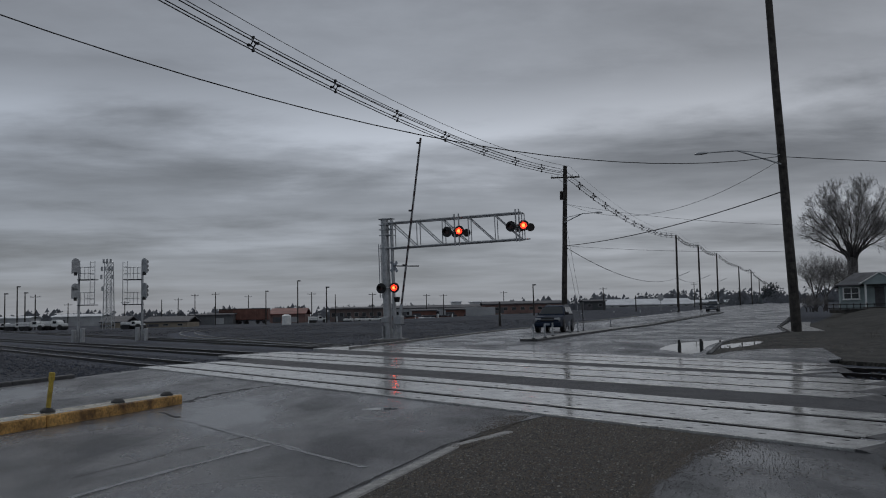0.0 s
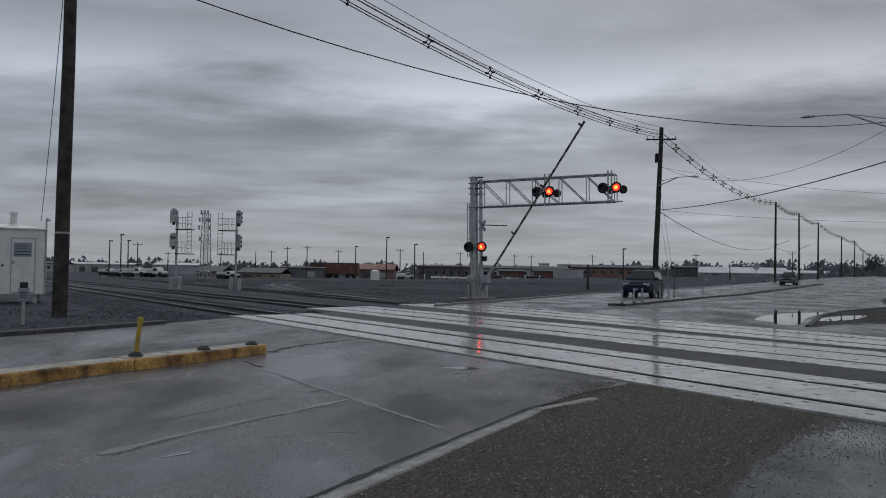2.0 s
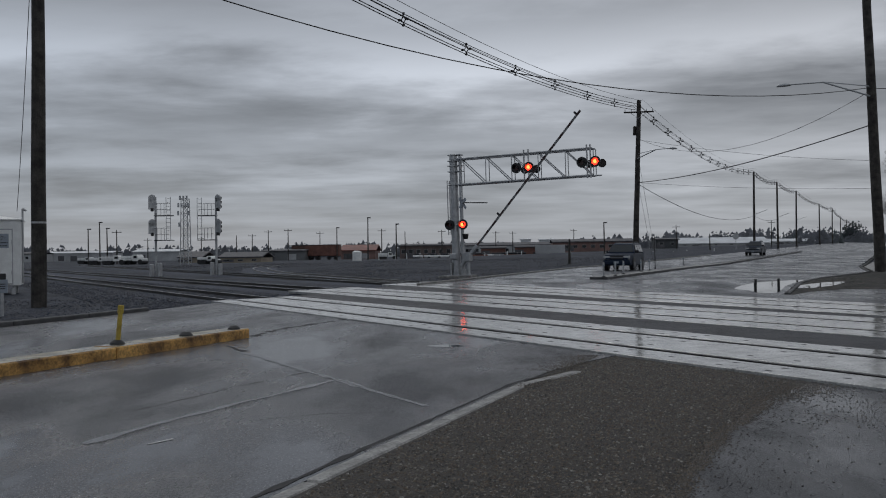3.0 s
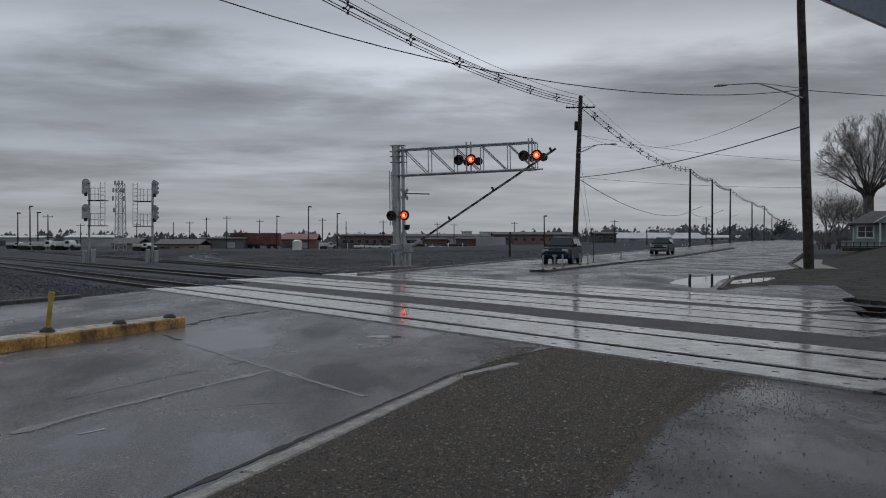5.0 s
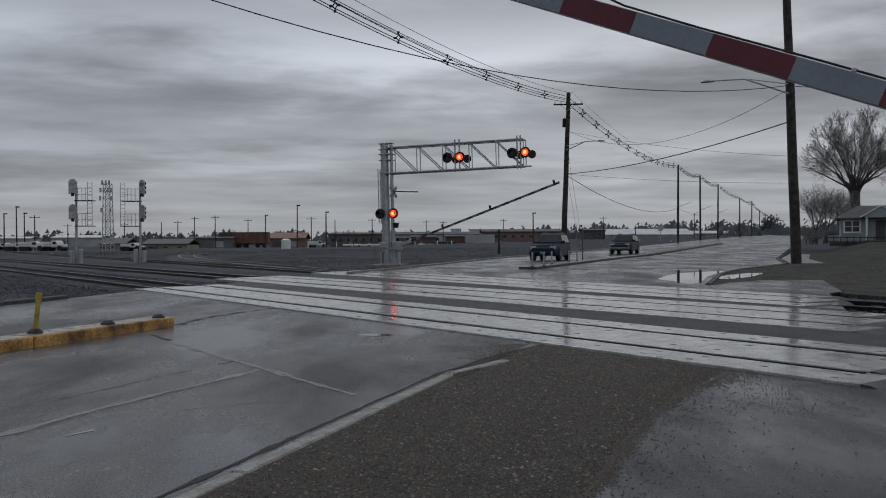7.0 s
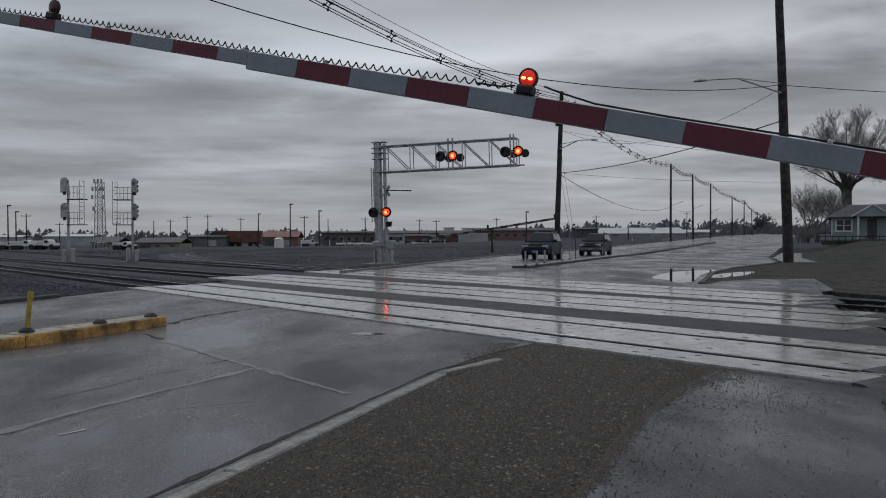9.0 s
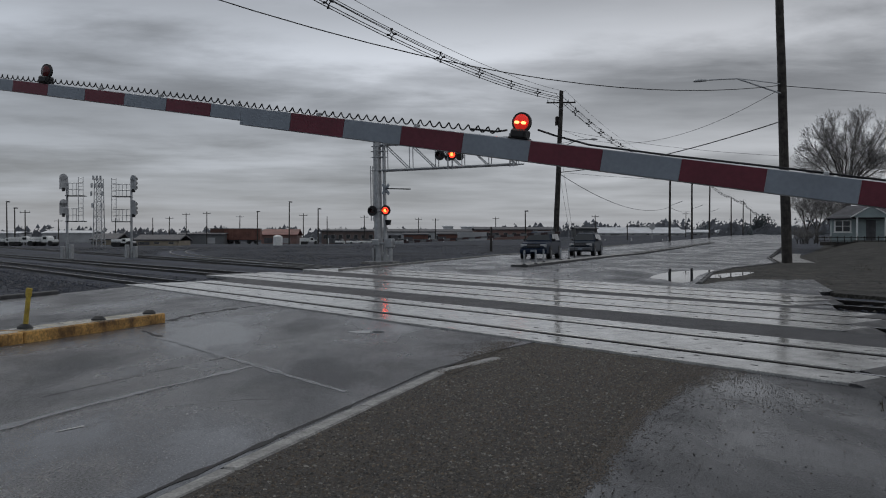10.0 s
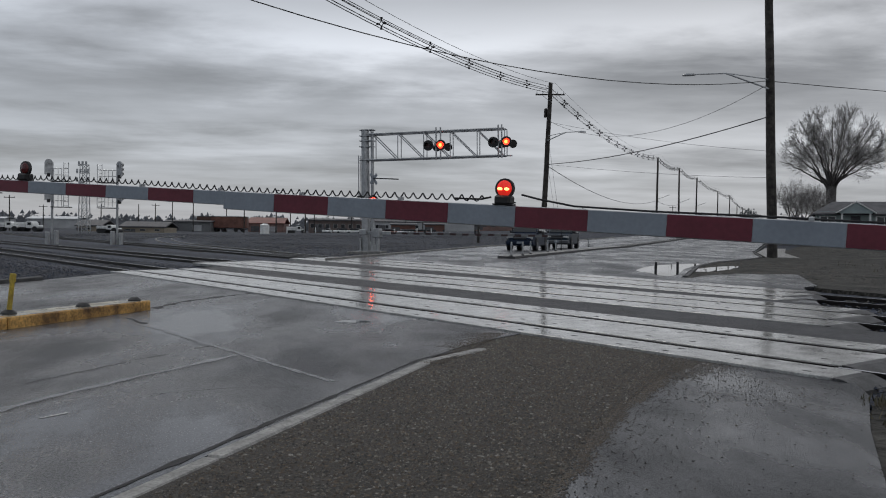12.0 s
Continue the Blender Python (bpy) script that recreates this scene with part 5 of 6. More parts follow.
# ---- far yard: lamps, sheds, vehicles, trees ----
def yard_lamp(x, y, h, kind, label):
    t = thing("yard_pole", pose(x, y, rise(x, y) - 0.15, 0, random.uniform(-0.8, 0.8), random.uniform(-20, 20)), label, "pole", "yard poles")
    part("shaft", tube((0, 0, 0), (0, 0, h), 0.16, 0.1, 8), M["wood"], t)
    if kind == "lamp":
        part("lamp_head", box(-0.12, -0.25, h - 0.08, 0.6, 0.25, h + 0.14, 0.05), M["black"], t)
    elif kind == "cross":
        part("crossarm", box(-1.05, -0.06, h - 0.56, 1.05, 0.06, h - 0.44), M["wood"], t)
        for k in (-1, 1):
            part("insulator", tube((k * 0.95, 0, h - 0.44), (k * 0.95, 0, h - 0.2), 0.06, 0.04, 6), M["galv"], t)


for x, y, z, kind in ((-84.83, 170, 7.03, "lamp"), (-82.40, 170, 8.36, "lamp"), (-83.24, 175, 7.31, "lamp"), (-83.51, 180, 7.13, "cross"),
                      (-98.04, 230, 6.33, "cross"), (-79.48, 220, 6.40, "cross"), (-76.57, 240, 7.01, "plain"), (-72.05, 240, 7.33, "cross"), (-64.56, 230, 8.13, "cross"), (-56.61, 220, 8.12, "cross"),
                      (-52.71, 240, 7.79, "cross"), (-39.90, 200, 7.51, "lamp"), (-29.36, 180, 8.89, "lamp"), (-32.31, 220, 7.69, "cross"),
                      (-22.09, 170, 7.14, "lamp"), (-28.69, 240, 7.48, "plain"), (-17.63, 230, 7.53, "cross"), (-3.89, 260, 7.65, "cross"), (1.14, 250, 7.25, "cross"),
                      (20.00, 270, 8.24, "cross"), (18.45, 170, 6.81, "lamp"), (45.38, 240, 8.11, "cross"), (76.36, 260, 9.51, "cross"), (6.54, 95, 2.70, "plain"), (45.22, 200, 4.91, "plain")):
    yard_lamp(x, y, z - rise(x, y) + 0.15, kind, {"lamp": "tall dark yard lamp pole", "cross": "wooden power pole with crossarms in the yard", "plain": "bare wooden pole in the yard"}[kind])

# brick and dark roof colours are paled, with distance haze mixed into them
brick = material("hazed_red_brick_far", (0.2, 0.125, 0.11), 0.8, vary=0.3, grain=0.5, bump=0.2)
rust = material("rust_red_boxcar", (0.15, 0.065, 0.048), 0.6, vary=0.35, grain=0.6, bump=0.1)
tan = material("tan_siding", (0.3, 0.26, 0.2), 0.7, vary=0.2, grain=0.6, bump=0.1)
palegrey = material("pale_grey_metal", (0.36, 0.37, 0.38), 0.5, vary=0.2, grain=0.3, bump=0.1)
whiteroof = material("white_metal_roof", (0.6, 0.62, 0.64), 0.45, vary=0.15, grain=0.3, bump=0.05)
darkroof = material("hazed_shingle_roof", (0.085, 0.085, 0.092), 0.7, vary=0.3, grain=1.5, bump=0.3)
darkbrick = material("hazed_brown_brick", (0.13, 0.1, 0.092), 0.8, vary=0.3, grain=0.5, bump=0.2)
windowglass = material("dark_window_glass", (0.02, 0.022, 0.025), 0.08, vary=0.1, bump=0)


def shed(name, x0, x1, y, ztop, depth, wall, roof, label, gable=0.0, windows=0, doors=1):
    """A long low building; its base stands on the ground, the roof runs along x."""
    zb = rise((x0 + x1) / 2, y) - 0.3
    t = thing(name, pose((x0 + x1) / 2, y, zb), label, "building")
    w, h = (x1 - x0) / 2, ztop - zb - gable
    part("wall", box(-w, 0, 0, w, depth, h), wall, t)
    bm = bmesh.new()
    o = 0.35
    a = [(-w - o, -o, h), (w + o, -o, h), (w + o, depth / 2, h + gable + 0.02), (-w - o, depth / 2, h + gable + 0.02), (w + o, depth + o, h), (-w - o, depth + o, h)]
    v = [bm.verts.new(p) for p in a]
    for f in ((0, 1, 2, 3), (3, 2, 4, 5)):
        bm.faces.new([v[i] for i in f])
    part("roof", bmesh_thick(bm, -0.25), roof, t)
    for i in range(windows):
        x = -w + (i + 0.5) * 2 * w / windows
        fr = part("window", box(x - 0.55, -0.06, h * 0.42, x + 0.55, -0.004, h * 0.74), palegrey, t)
        part("pane", box(x - 0.5, -0.09, h * 0.42 + 0.05, x + 0.5, -0.062, h * 0.74 - 0.05), windowglass, fr)
    for i in range(doors):
        x = -w * 0.6 + i * w
        part("door", box(x - 1.2, -0.05, 0.3, x + 1.2, -0.004, h * 0.72), palegrey if i % 2 else darkroof, t)
    return t


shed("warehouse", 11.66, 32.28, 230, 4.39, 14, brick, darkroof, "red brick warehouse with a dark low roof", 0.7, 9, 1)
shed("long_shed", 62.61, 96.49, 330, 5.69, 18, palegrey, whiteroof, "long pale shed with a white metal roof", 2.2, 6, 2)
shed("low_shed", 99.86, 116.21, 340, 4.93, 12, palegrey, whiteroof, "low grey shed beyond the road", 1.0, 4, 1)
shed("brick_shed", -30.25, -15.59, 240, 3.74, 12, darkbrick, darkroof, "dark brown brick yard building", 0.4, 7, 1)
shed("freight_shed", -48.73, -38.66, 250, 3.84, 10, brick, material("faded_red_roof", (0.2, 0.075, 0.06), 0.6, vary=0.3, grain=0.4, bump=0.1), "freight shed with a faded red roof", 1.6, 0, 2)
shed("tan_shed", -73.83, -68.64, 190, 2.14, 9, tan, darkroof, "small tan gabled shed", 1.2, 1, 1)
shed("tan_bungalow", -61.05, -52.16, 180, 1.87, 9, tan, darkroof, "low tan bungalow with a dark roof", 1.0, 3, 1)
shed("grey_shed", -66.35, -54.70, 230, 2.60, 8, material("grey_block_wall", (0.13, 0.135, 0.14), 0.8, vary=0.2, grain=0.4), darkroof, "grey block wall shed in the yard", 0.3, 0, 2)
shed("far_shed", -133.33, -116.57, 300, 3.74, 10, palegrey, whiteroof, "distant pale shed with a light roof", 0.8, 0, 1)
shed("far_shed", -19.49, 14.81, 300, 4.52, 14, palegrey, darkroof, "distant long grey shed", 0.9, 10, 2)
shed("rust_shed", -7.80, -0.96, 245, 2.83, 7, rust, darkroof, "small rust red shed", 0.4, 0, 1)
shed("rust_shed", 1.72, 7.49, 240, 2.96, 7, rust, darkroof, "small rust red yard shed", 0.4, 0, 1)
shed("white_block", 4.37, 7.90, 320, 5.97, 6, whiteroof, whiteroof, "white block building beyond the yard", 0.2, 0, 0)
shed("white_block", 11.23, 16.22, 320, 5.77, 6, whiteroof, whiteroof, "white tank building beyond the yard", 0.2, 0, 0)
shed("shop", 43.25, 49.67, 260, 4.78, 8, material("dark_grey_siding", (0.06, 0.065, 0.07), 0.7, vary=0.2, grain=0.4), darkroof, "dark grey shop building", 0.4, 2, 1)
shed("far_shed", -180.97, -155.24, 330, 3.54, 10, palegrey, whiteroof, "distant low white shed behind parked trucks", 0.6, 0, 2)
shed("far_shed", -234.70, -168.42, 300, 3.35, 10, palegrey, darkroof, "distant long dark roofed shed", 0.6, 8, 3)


def boxcar(x, y, w, mat, label):
    t = thing("boxcar", pose(x, y, -0.15), label, "railway wagon", "boxcars")
    part("body", box(-w / 2, -1.5, 1.1, w / 2, 1.5, 4.0, 0.08), mat, t)
    part("roof", box(-w / 2 - 0.05, -1.55, 4.0, w / 2 + 0.05, 1.55, 4.2, 0.05), darkroof, t)
    part("door", box(-1.4, -1.58, 1.25, 1.4, -1.51, 3.85), mat, t)
    for k in range(int(w / 1.5)):
        part("rib", box(-w / 2 + 0.6 + 1.5 * k, -1.6, 1.2, -w / 2 + 0.68 + 1.5 * k, -1.51, 3.9), mat, t)
    for k in (-1, 1):
        for d in (-0.9, 0.9):
            part("wheel", tube((k * (w / 2 - 2.2) + d, -0.8, 0.5), (k * (w / 2 - 2.2) + d, 0.8, 0.5), 0.46, None, 14), M["rubber"], t)
        part("underframe", box(k * w / 4 - 1, -1.2, 0.7, k * w / 4 + 1, 1.2, 1.1), M["black"], t)


boxcar(-50.70, 235, 9.5, rust, "rust red freight wagon in the yard")
boxcar(-55.20, 236, 0.0 + 8.5, material("brown_boxcar", (0.08, 0.04, 0.03), 0.6, vary=0.3, grain=0.5), "brown freight wagon in the yard")


def white_truck(x, y, s, label, k=1):
    t = thing("truck", pose(x, y, -0.15, 0, 0, 8 * k), label, "truck", "parked trucks")
    part("cab", loft([[(-1.2 * s, yy, 0.7), (0.4 * s, yy, 0.7), (0.4 * s, yy, 2.0 * s), (-0.1 * s, yy, 2.5 * s), (-1.0 * s, yy, 2.5 * s), (-1.2 * s, yy, 2.3 * s)] for yy in (-1.1, 1.1)]), M["whitepaint"], t)
    part("cab_window", box(-0.8 * s, -1.14, 1.6 * s, 0.1 * s, -1.105, 2.2 * s, 0.02), windowglass, t)
    part("bonnet", box(0.4 * s, -1.0, 0.7, 1.7 * s, 1.0, 1.6 * s, 0.1), M["whitepaint"], t)
    part("bed", box(-4.2 * s, -1.15, 0.8, -1.3 * s, 1.15, 2.2 * s, 0.05), M["whitepaint"], t)
    part("bed_rack", box(-4.2 * s, -1.18, 1.5 * s, -1.3 * s, -1.155, 1.62 * s), M["galv"], t)
    for xx in (1.0, -2.2, -3.4):
        w = part("tyre", tube((xx * s, -1.12, 0.5), (xx * s, 1.12, 0.5), 0.5, None, 16), M["rubber"], t)


white_truck(-76.12, 165, 0.74, "white service truck parked in the yard")
white_truck(-72.48, 166, 0.78, "white utility truck with a bed rack in the yard", -1)
white_truck(-80.67, 168, 0.62, "white pickup parked beside larger trucks")
white_truck(-52.05, 150, 0.6, "white pickup parked in the yard", -1)
white_truck(-28.52, 210, 0.74, "white truck among the yard sheds")
white_truck(-94.32, 190, 0.62, "white pickup at the far yard edge", -1)
t = thing("trailer", pose(10.06, 215, -0.1), "pale grey box trailer", "trailer")
part("box", box(-3.6, -1.2, 0.9, 3.6, 1.2, 3.1, 0.05), palegrey, t)
for xx in (-2.6, -1.6, 2.4):
    part("tyre", tube((xx, -1.1, 0.45), (xx, 1.1, 0.45), 0.45, None, 14), M["rubber"], t)
t = thing("storage_tank", pose(-26.41, 150, -0.14), "white upright storage tank in the yard", "tank")
part("shell", tube((0, 0, 0), (0, 0, 1.85), 0.8, None, 20), M["whitepaint"], t)
part("lid", tube((0, 0, 1.85), (0, 0, 2.1), 0.8, 0.35, 20), M["whitepaint"], t)
rng = random.Random(11)
for i in range(22):
    x = -13.74 + rng.uniform(-10, 44)
    t = thing("parked_car", pose(x, 222 + rng.uniform(-6, 6), -0.14, 0, 0, rng.choice((0, 90, 80, 10))), "distant parked car in the yard", "car", "distant parked cars")
    c = rng.choice((M["whitepaint"], M["black"], palegrey, rust))
    part("body", box(-2.1, -0.85, 0.35, 2.1, 0.85, 0.95, 0.15), c, t)
    part("cabin", box(-1.2, -0.75, 0.95, 1.0, 0.75, 1.45, 0.2), windowglass, t)
    for xx in (-1.3, 1.3):
        part("tyre", tube((xx, -0.88, 0.33), (xx, 0.88, 0.33), 0.33, None, 12), M["rubber"], t)
for i in range(26):
    x = -27.65 + i * 3.1 + rng.uniform(-1, 1)
    t = thing("bollard", pose(x, 188 + rng.uniform(-3, 3), -0.14), "pale upright yard bollard post", "bollard", "yard bollards")
    part("post", tube((0, 0, 0), (0, 0, rng.uniform(0.9, 1.8)), 0.12, 0.1, 8), M["whitepaint"], t)

bark = material("grey_brown_bark", (0.095, 0.087, 0.083), 0.85, vary=0.4, grain=6, bump=0.5, bump_scale=20)
# needle colour lightened to blue grey, distance haze put into it
needles = material("hazed_conifer_needles", (0.09, 0.105, 0.11), 0.9, vary=0.4, grain=2, bump=0.3)
twigs = material("bare_twigs", (0.21, 0.2, 0.195), 0.9, vary=0.4, grain=3, bump=0)


def bare_crown(seed, h, spread, limbs, depth, r0, start=0.2):
    """A trunk with forking limbs. Returns trunk and crown meshes as vertex and face lists."""
    rng = random.Random(seed)
    trunk, crown = ([], []), ([], [])

    def seg(store, a, b, ra, rb, n):
        vs, fs = store
        d = (b - a).normalized()
        u = d.orthogonal().normalized()
        v = d.cross(u)
        base = len(vs)
        for p, r in ((a, ra), (b, rb)):
            for i in range(n):
                ang = 2 * math.pi * i / n
                vs.append(tuple(p + (u * math.cos(ang) + v * math.sin(ang)) * r))
        for i in range(n):
            j = (i + 1) % n
            fs.append((base + i, base + j, base + n + j, base + n + i))

    def grow(p, d, length, r, level):
        steps = 3
        for s in range(steps):
            bend = Vector((rng.uniform(-1, 1), rng.uniform(-1, 1), rng.uniform(-0.35, 0.7))) * (0.1 + 0.045 * level)
            d = (d + bend).normalized()
            q = p + d * (length / steps)
            rr = r * (1 - 0.17)
            seg(trunk if level < 2 else crown, p, q, r, rr, 7 if level < 2 else (4 if level < 4 else 3))
            p, r = q, rr
            if level >= 1 and level < depth and (s > 0 or level > 1):
                for k in range(2 if level < depth - 1 else 3):
                    side = Vector((rng.uniform(-1, 1), rng.uniform(-1, 1), rng.uniform(-0.5, 0.6))).normalized()
                    grow(p, (d * 0.7 + side * 0.75).normalized(), length * rng.uniform(0.45, 0.68), max(r * 0.46, 0.009), level + 1)
        if level < depth:
            for k in range(2):
                side = Vector((rng.uniform(-1, 1), rng.uniform(-1, 1), rng.uniform(-0.2, 0.7)))
                grow(p, (d + side * 0.55).normalized(), length * rng.uniform(0.6, 0.78), r * 0.7, level + 1)

    base = Vector((0, 0, -0.2))
    fork = Vector((0, 0, h * start))
    seg(trunk, base, fork, r0 * 1.25, r0, 12)
    for i in range(limbs):
        a = 2 * math.pi * (i + rng.uniform(-0.3, 0.3)) / limbs
        tilt = rng.uniform(0.35, 1.0) * spread
        grow(fork - Vector((0, 0, rng.uniform(0, 0.1) * h * start)), Vector((math.cos(a) * tilt, math.sin(a) * tilt, 1)).normalized(), h * 0.36, r0 * 0.42, 1)
    return trunk, crown


def bare_tree(x, y, z, seed, h, spread, limbs, depth, r0, label, start=0.2):
    t = thing("tree", pose(x, y, z), label, "tree", "bare trees")
    for name, (vs, fs), mat in zip(("trunk", "crown"), bare_crown(seed, h, spread, limbs, depth, r0, start), (bark, twigs)):
        me = bpy.data.meshes.new(name)
        me.from_pydata(vs, [], fs)
        me.materials.append(mat)
        o = new(name, me)
        o.parent = t
    return t


def spreading_tree(x, y, z, label):
    """An old shade tree: limbs fan out of one fork into a dome of fine twigs."""
    rng = random.Random(77)
    trunk, crown = ([], []), ([], [])
    fork, heart = Vector((0, 0, 6.3)), Vector((0.4, 0, 9.6))
    size = Vector((6.9, 6.2, 6.9))

    def inside(p, k=1.0):
        q = p - heart
        return (q.x / size.x) ** 2 + (q.y / size.y) ** 2 + (q.z / (size.z if q.z > 0 else 3.6)) ** 2 < k

    def seg(store, a, b, ra, rb, n):
        vs, fs = store
        d = (b - a).normalized()
        u = d.orthogonal().normalized()
        v = d.cross(u)
        base = len(vs)
        for p, r in ((a, ra), (b, rb)):
            for i in range(n):
                ang = 2 * math.pi * i / n
                vs.append(tuple(p + (u * math.cos(ang) + v * math.sin(ang)) * r))
        for i in range(n):
            j = (i + 1) % n
            fs.append((base + i, base + j, base + n + j, base + n + i))

    def branch(p, d, length, r, level):
        n = (0, 5, 4, 3, 2)[level]
        many = (0, 1, 2, 1, 0)[level]
        out = (p - heart).normalized()
        for i in range(n):
            d = (d + out * 0.1 + Vector((0, 0, 0.06)) + Vector((rng.gauss(0, 1), rng.gauss(0, 1), rng.gauss(0, 1))) * 0.13).normalized()
            q = p + d * (length / n)
            if not inside(q, rng.uniform(0.82, 1.14)):
                return
            seg(crown, p, q, r, r * 0.84, 4 if level < 3 else 3)
            p, r = q, r * 0.84
            for k in range(many + (1 if i == n - 1 and level < 3 else 0)):
                side = Vector((rng.gauss(0, 1), rng.gauss(0, 1), rng.gauss(0, 1))).normalized()
                branch(p, (d + side * 0.8).normalized(), length * rng.uniform(0.42, 0.62), max(r * 0.55, 0.009), level + 1)

    seg(trunk, Vector((0, 0, -0.4)), Vector((0.05, 0, 0.7)), 0.78, 0.56, 14)
    seg(trunk, Vector((0.05, 0, 0.7)), fork, 0.56, 0.6, 14)
    count = 25
    for i in range(count):
        phi = i * 2.39996 + rng.uniform(-0.2, 0.2)
        th = math.acos(1 - (i + 0.5) / count * 1.18)
        e = heart + Vector((size.x * math.sin(th) * math.cos(phi), size.y * math.sin(th) * math.sin(phi), size.z * math.cos(th) if th < 1.57 else 2.5 * math.cos(th))) * rng.uniform(0.8, 0.96)
        mid = fork + (e - fork) * 0.5 + Vector((0, 0, 0.15 * (e - fork).length * (0.5 - math.cos(th)))) + Vector((rng.gauss(0, 0.3), rng.gauss(0, 0.3), 0))
        start = fork - Vector((0, 0, rng.uniform(0, 0.9)))
        p, r = start, rng.uniform(0.13, 0.2)
        steps = 11
        for k in range(1, steps + 1):
            f = k / steps
            q = start * (1 - f) ** 2 + mid * 2 * f * (1 - f) + e * f * f + Vector((rng.gauss(0, 0.07), rng.gauss(0, 0.07), rng.gauss(0, 0.07)))
            seg(trunk, p, q, r, r * 0.84, 6)
            d = (q - p).normalized()
            p, r = q, r * 0.84
            if f > 0.3:
                for c in range(1 if f < 0.95 else 3):
                    side = Vector((rng.gauss(0, 1), rng.gauss(0, 1), rng.gauss(0.1, 0.8))).normalized()
                    branch(p, (d + side * 0.75).normalized(), rng.uniform(1.4, 2.9), max(r * 0.45, 0.02), 1)
    t = thing("tree", pose(x, y, z), label, "tree", "bare trees")
    for name, (vs, fs), mat in (("trunk", trunk, bark), ("crown", crown, twigs)):
        me = bpy.data.meshes.new(name)
        me.from_pydata(vs, [], fs)
        me.materials.append(mat)
        o = new(name, me)
        o.parent = t
    return t


spreading_tree(50.3, 105, 1.1, "broad domed bare shade tree behind the pale house")
bare_tree(43.40, 100, 1.15, 3, 6.4, 0.9, 5, 4, 0.18, "small bare tree beside the house", 0.2)
bare_tree(45.59, 98, 1.15, 12, 5.8, 0.9, 5, 4, 0.15, "scrubby bare tree beside the house", 0.15)
bare_tree(49.03, 110, 1.15, 17, 7.2, 0.9, 5, 4, 0.2, "bare tree at the pavement's far side", 0.2)


def far_woods():
    """Distant bare crowns, scrub and conifers along the horizon, too many to count."""
    rng = random.Random(21)
    vs, fs, mats = [], [], []

    def tuft(x, y, z, r, up, n, mi):
        for i in range(n):
            b = len(vs)
            a, c = rng.uniform(0, 6.28), rng.uniform(0, 1)
            k = r * math.sqrt(rng.random())
            p = Vector((x + k * math.cos(a), y + k * math.sin(a) * 0.5, z + up * c * (1 - (k / r) ** 2 * 0.8)))
            s = r * rng.uniform(0.07, 0.18)
            for d in ((-s, 0, -s * 0.6), (s, 0.1, -s * 0.4), (0.2 * s, -0.2, s * 1.1), (0, s, 0)):
                vs.append((p.x + d[0] * rng.uniform(0.7, 1.3), p.y + d[1], p.z + d[2] * rng.uniform(0.7, 1.3)))
            fs.extend([(b, b + 1, b + 2), (b + 1, b + 3, b + 2), (b + 3, b, b + 2)])
            mats.extend([mi] * 3)

    def conifer(x, y, z, h, r):
        for i in range(6):
            f = i / 6
            b, n = len(vs), 9
            z0, z1 = z + h * (0.08 + 0.84 * f), z + h * (0.08 + 0.84 * f) + h * 0.3
            for k in range(n):
                a = 2 * math.pi * k / n
                q = r * (1.05 - f) * rng.uniform(0.55, 1.15)
                vs.append((x + q * math.cos(a), y + q * math.sin(a), z0 - h * 0.05 * rng.random()))
            vs.append((x, y, min(z1, z + h)))
            for k in range(n):
                fs.append((b + k, b + (k + 1) % n, b + n))
                mats.append(1)

    for i in range(520):
        u = rng.uniform(-1.1, 0.75)
        y = rng.uniform(340, 520)
        x = u * y
        z = rise(x, y)
        hgt = rng.uniform(3.6, 7.6) * (y / 400)
        tuft(x, y, z, rng.uniform(3, 8), hgt, 60, 0)
    for px, hh in ((-80.05, 7.4), (-83.24, 6.4), (-34.57, 8.0), (-40.03, 6.4), (-29.99, 6.2), (8.64, 8.6), (12.35, 6.5), (22.29, 6.6), (26.15, 6.6), (30.42, 7.2), (34.54, 6.2), (43.23, 7.0), (72.05, 7.0), (64.56, 6.4), (108.15, 8.2), (112.07, 8.4), (127.62, 10.0), (130.08, 9.0), (37.30, 6.0), (40.25, 6.6)):
        conifer(px, 352, rise(px, 352) * 0.4, hh * 0.78, 1.9)
    for k in range(5):
        tuft(159.38 + rng.uniform(-3, 3), 420 + rng.uniform(-2, 2), 5.5, 3.6, 8.5, 90, 1)
    me = bpy.data.meshes.new("far_woods")
    me.from_pydata(vs, [], fs)
    # the woods' base colour also holds the blue-grey haze of distance
    me.materials.append(material("far_hazed_bare_woods", (0.19, 0.2, 0.22), 0.9, vary=0.4, grain=0.3, bump=0))
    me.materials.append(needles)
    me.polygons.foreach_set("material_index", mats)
    tagged(new("far_woods", me), "distant line of bare trees, scrub and conifers", "woods", kind="stuff")


far_woods()


# ---- the pale house at the corner ----
siding = material("pale_teal_siding", (0.28, 0.34, 0.345), 0.6, vary=0.15, grain=1.0, bump=0.1)


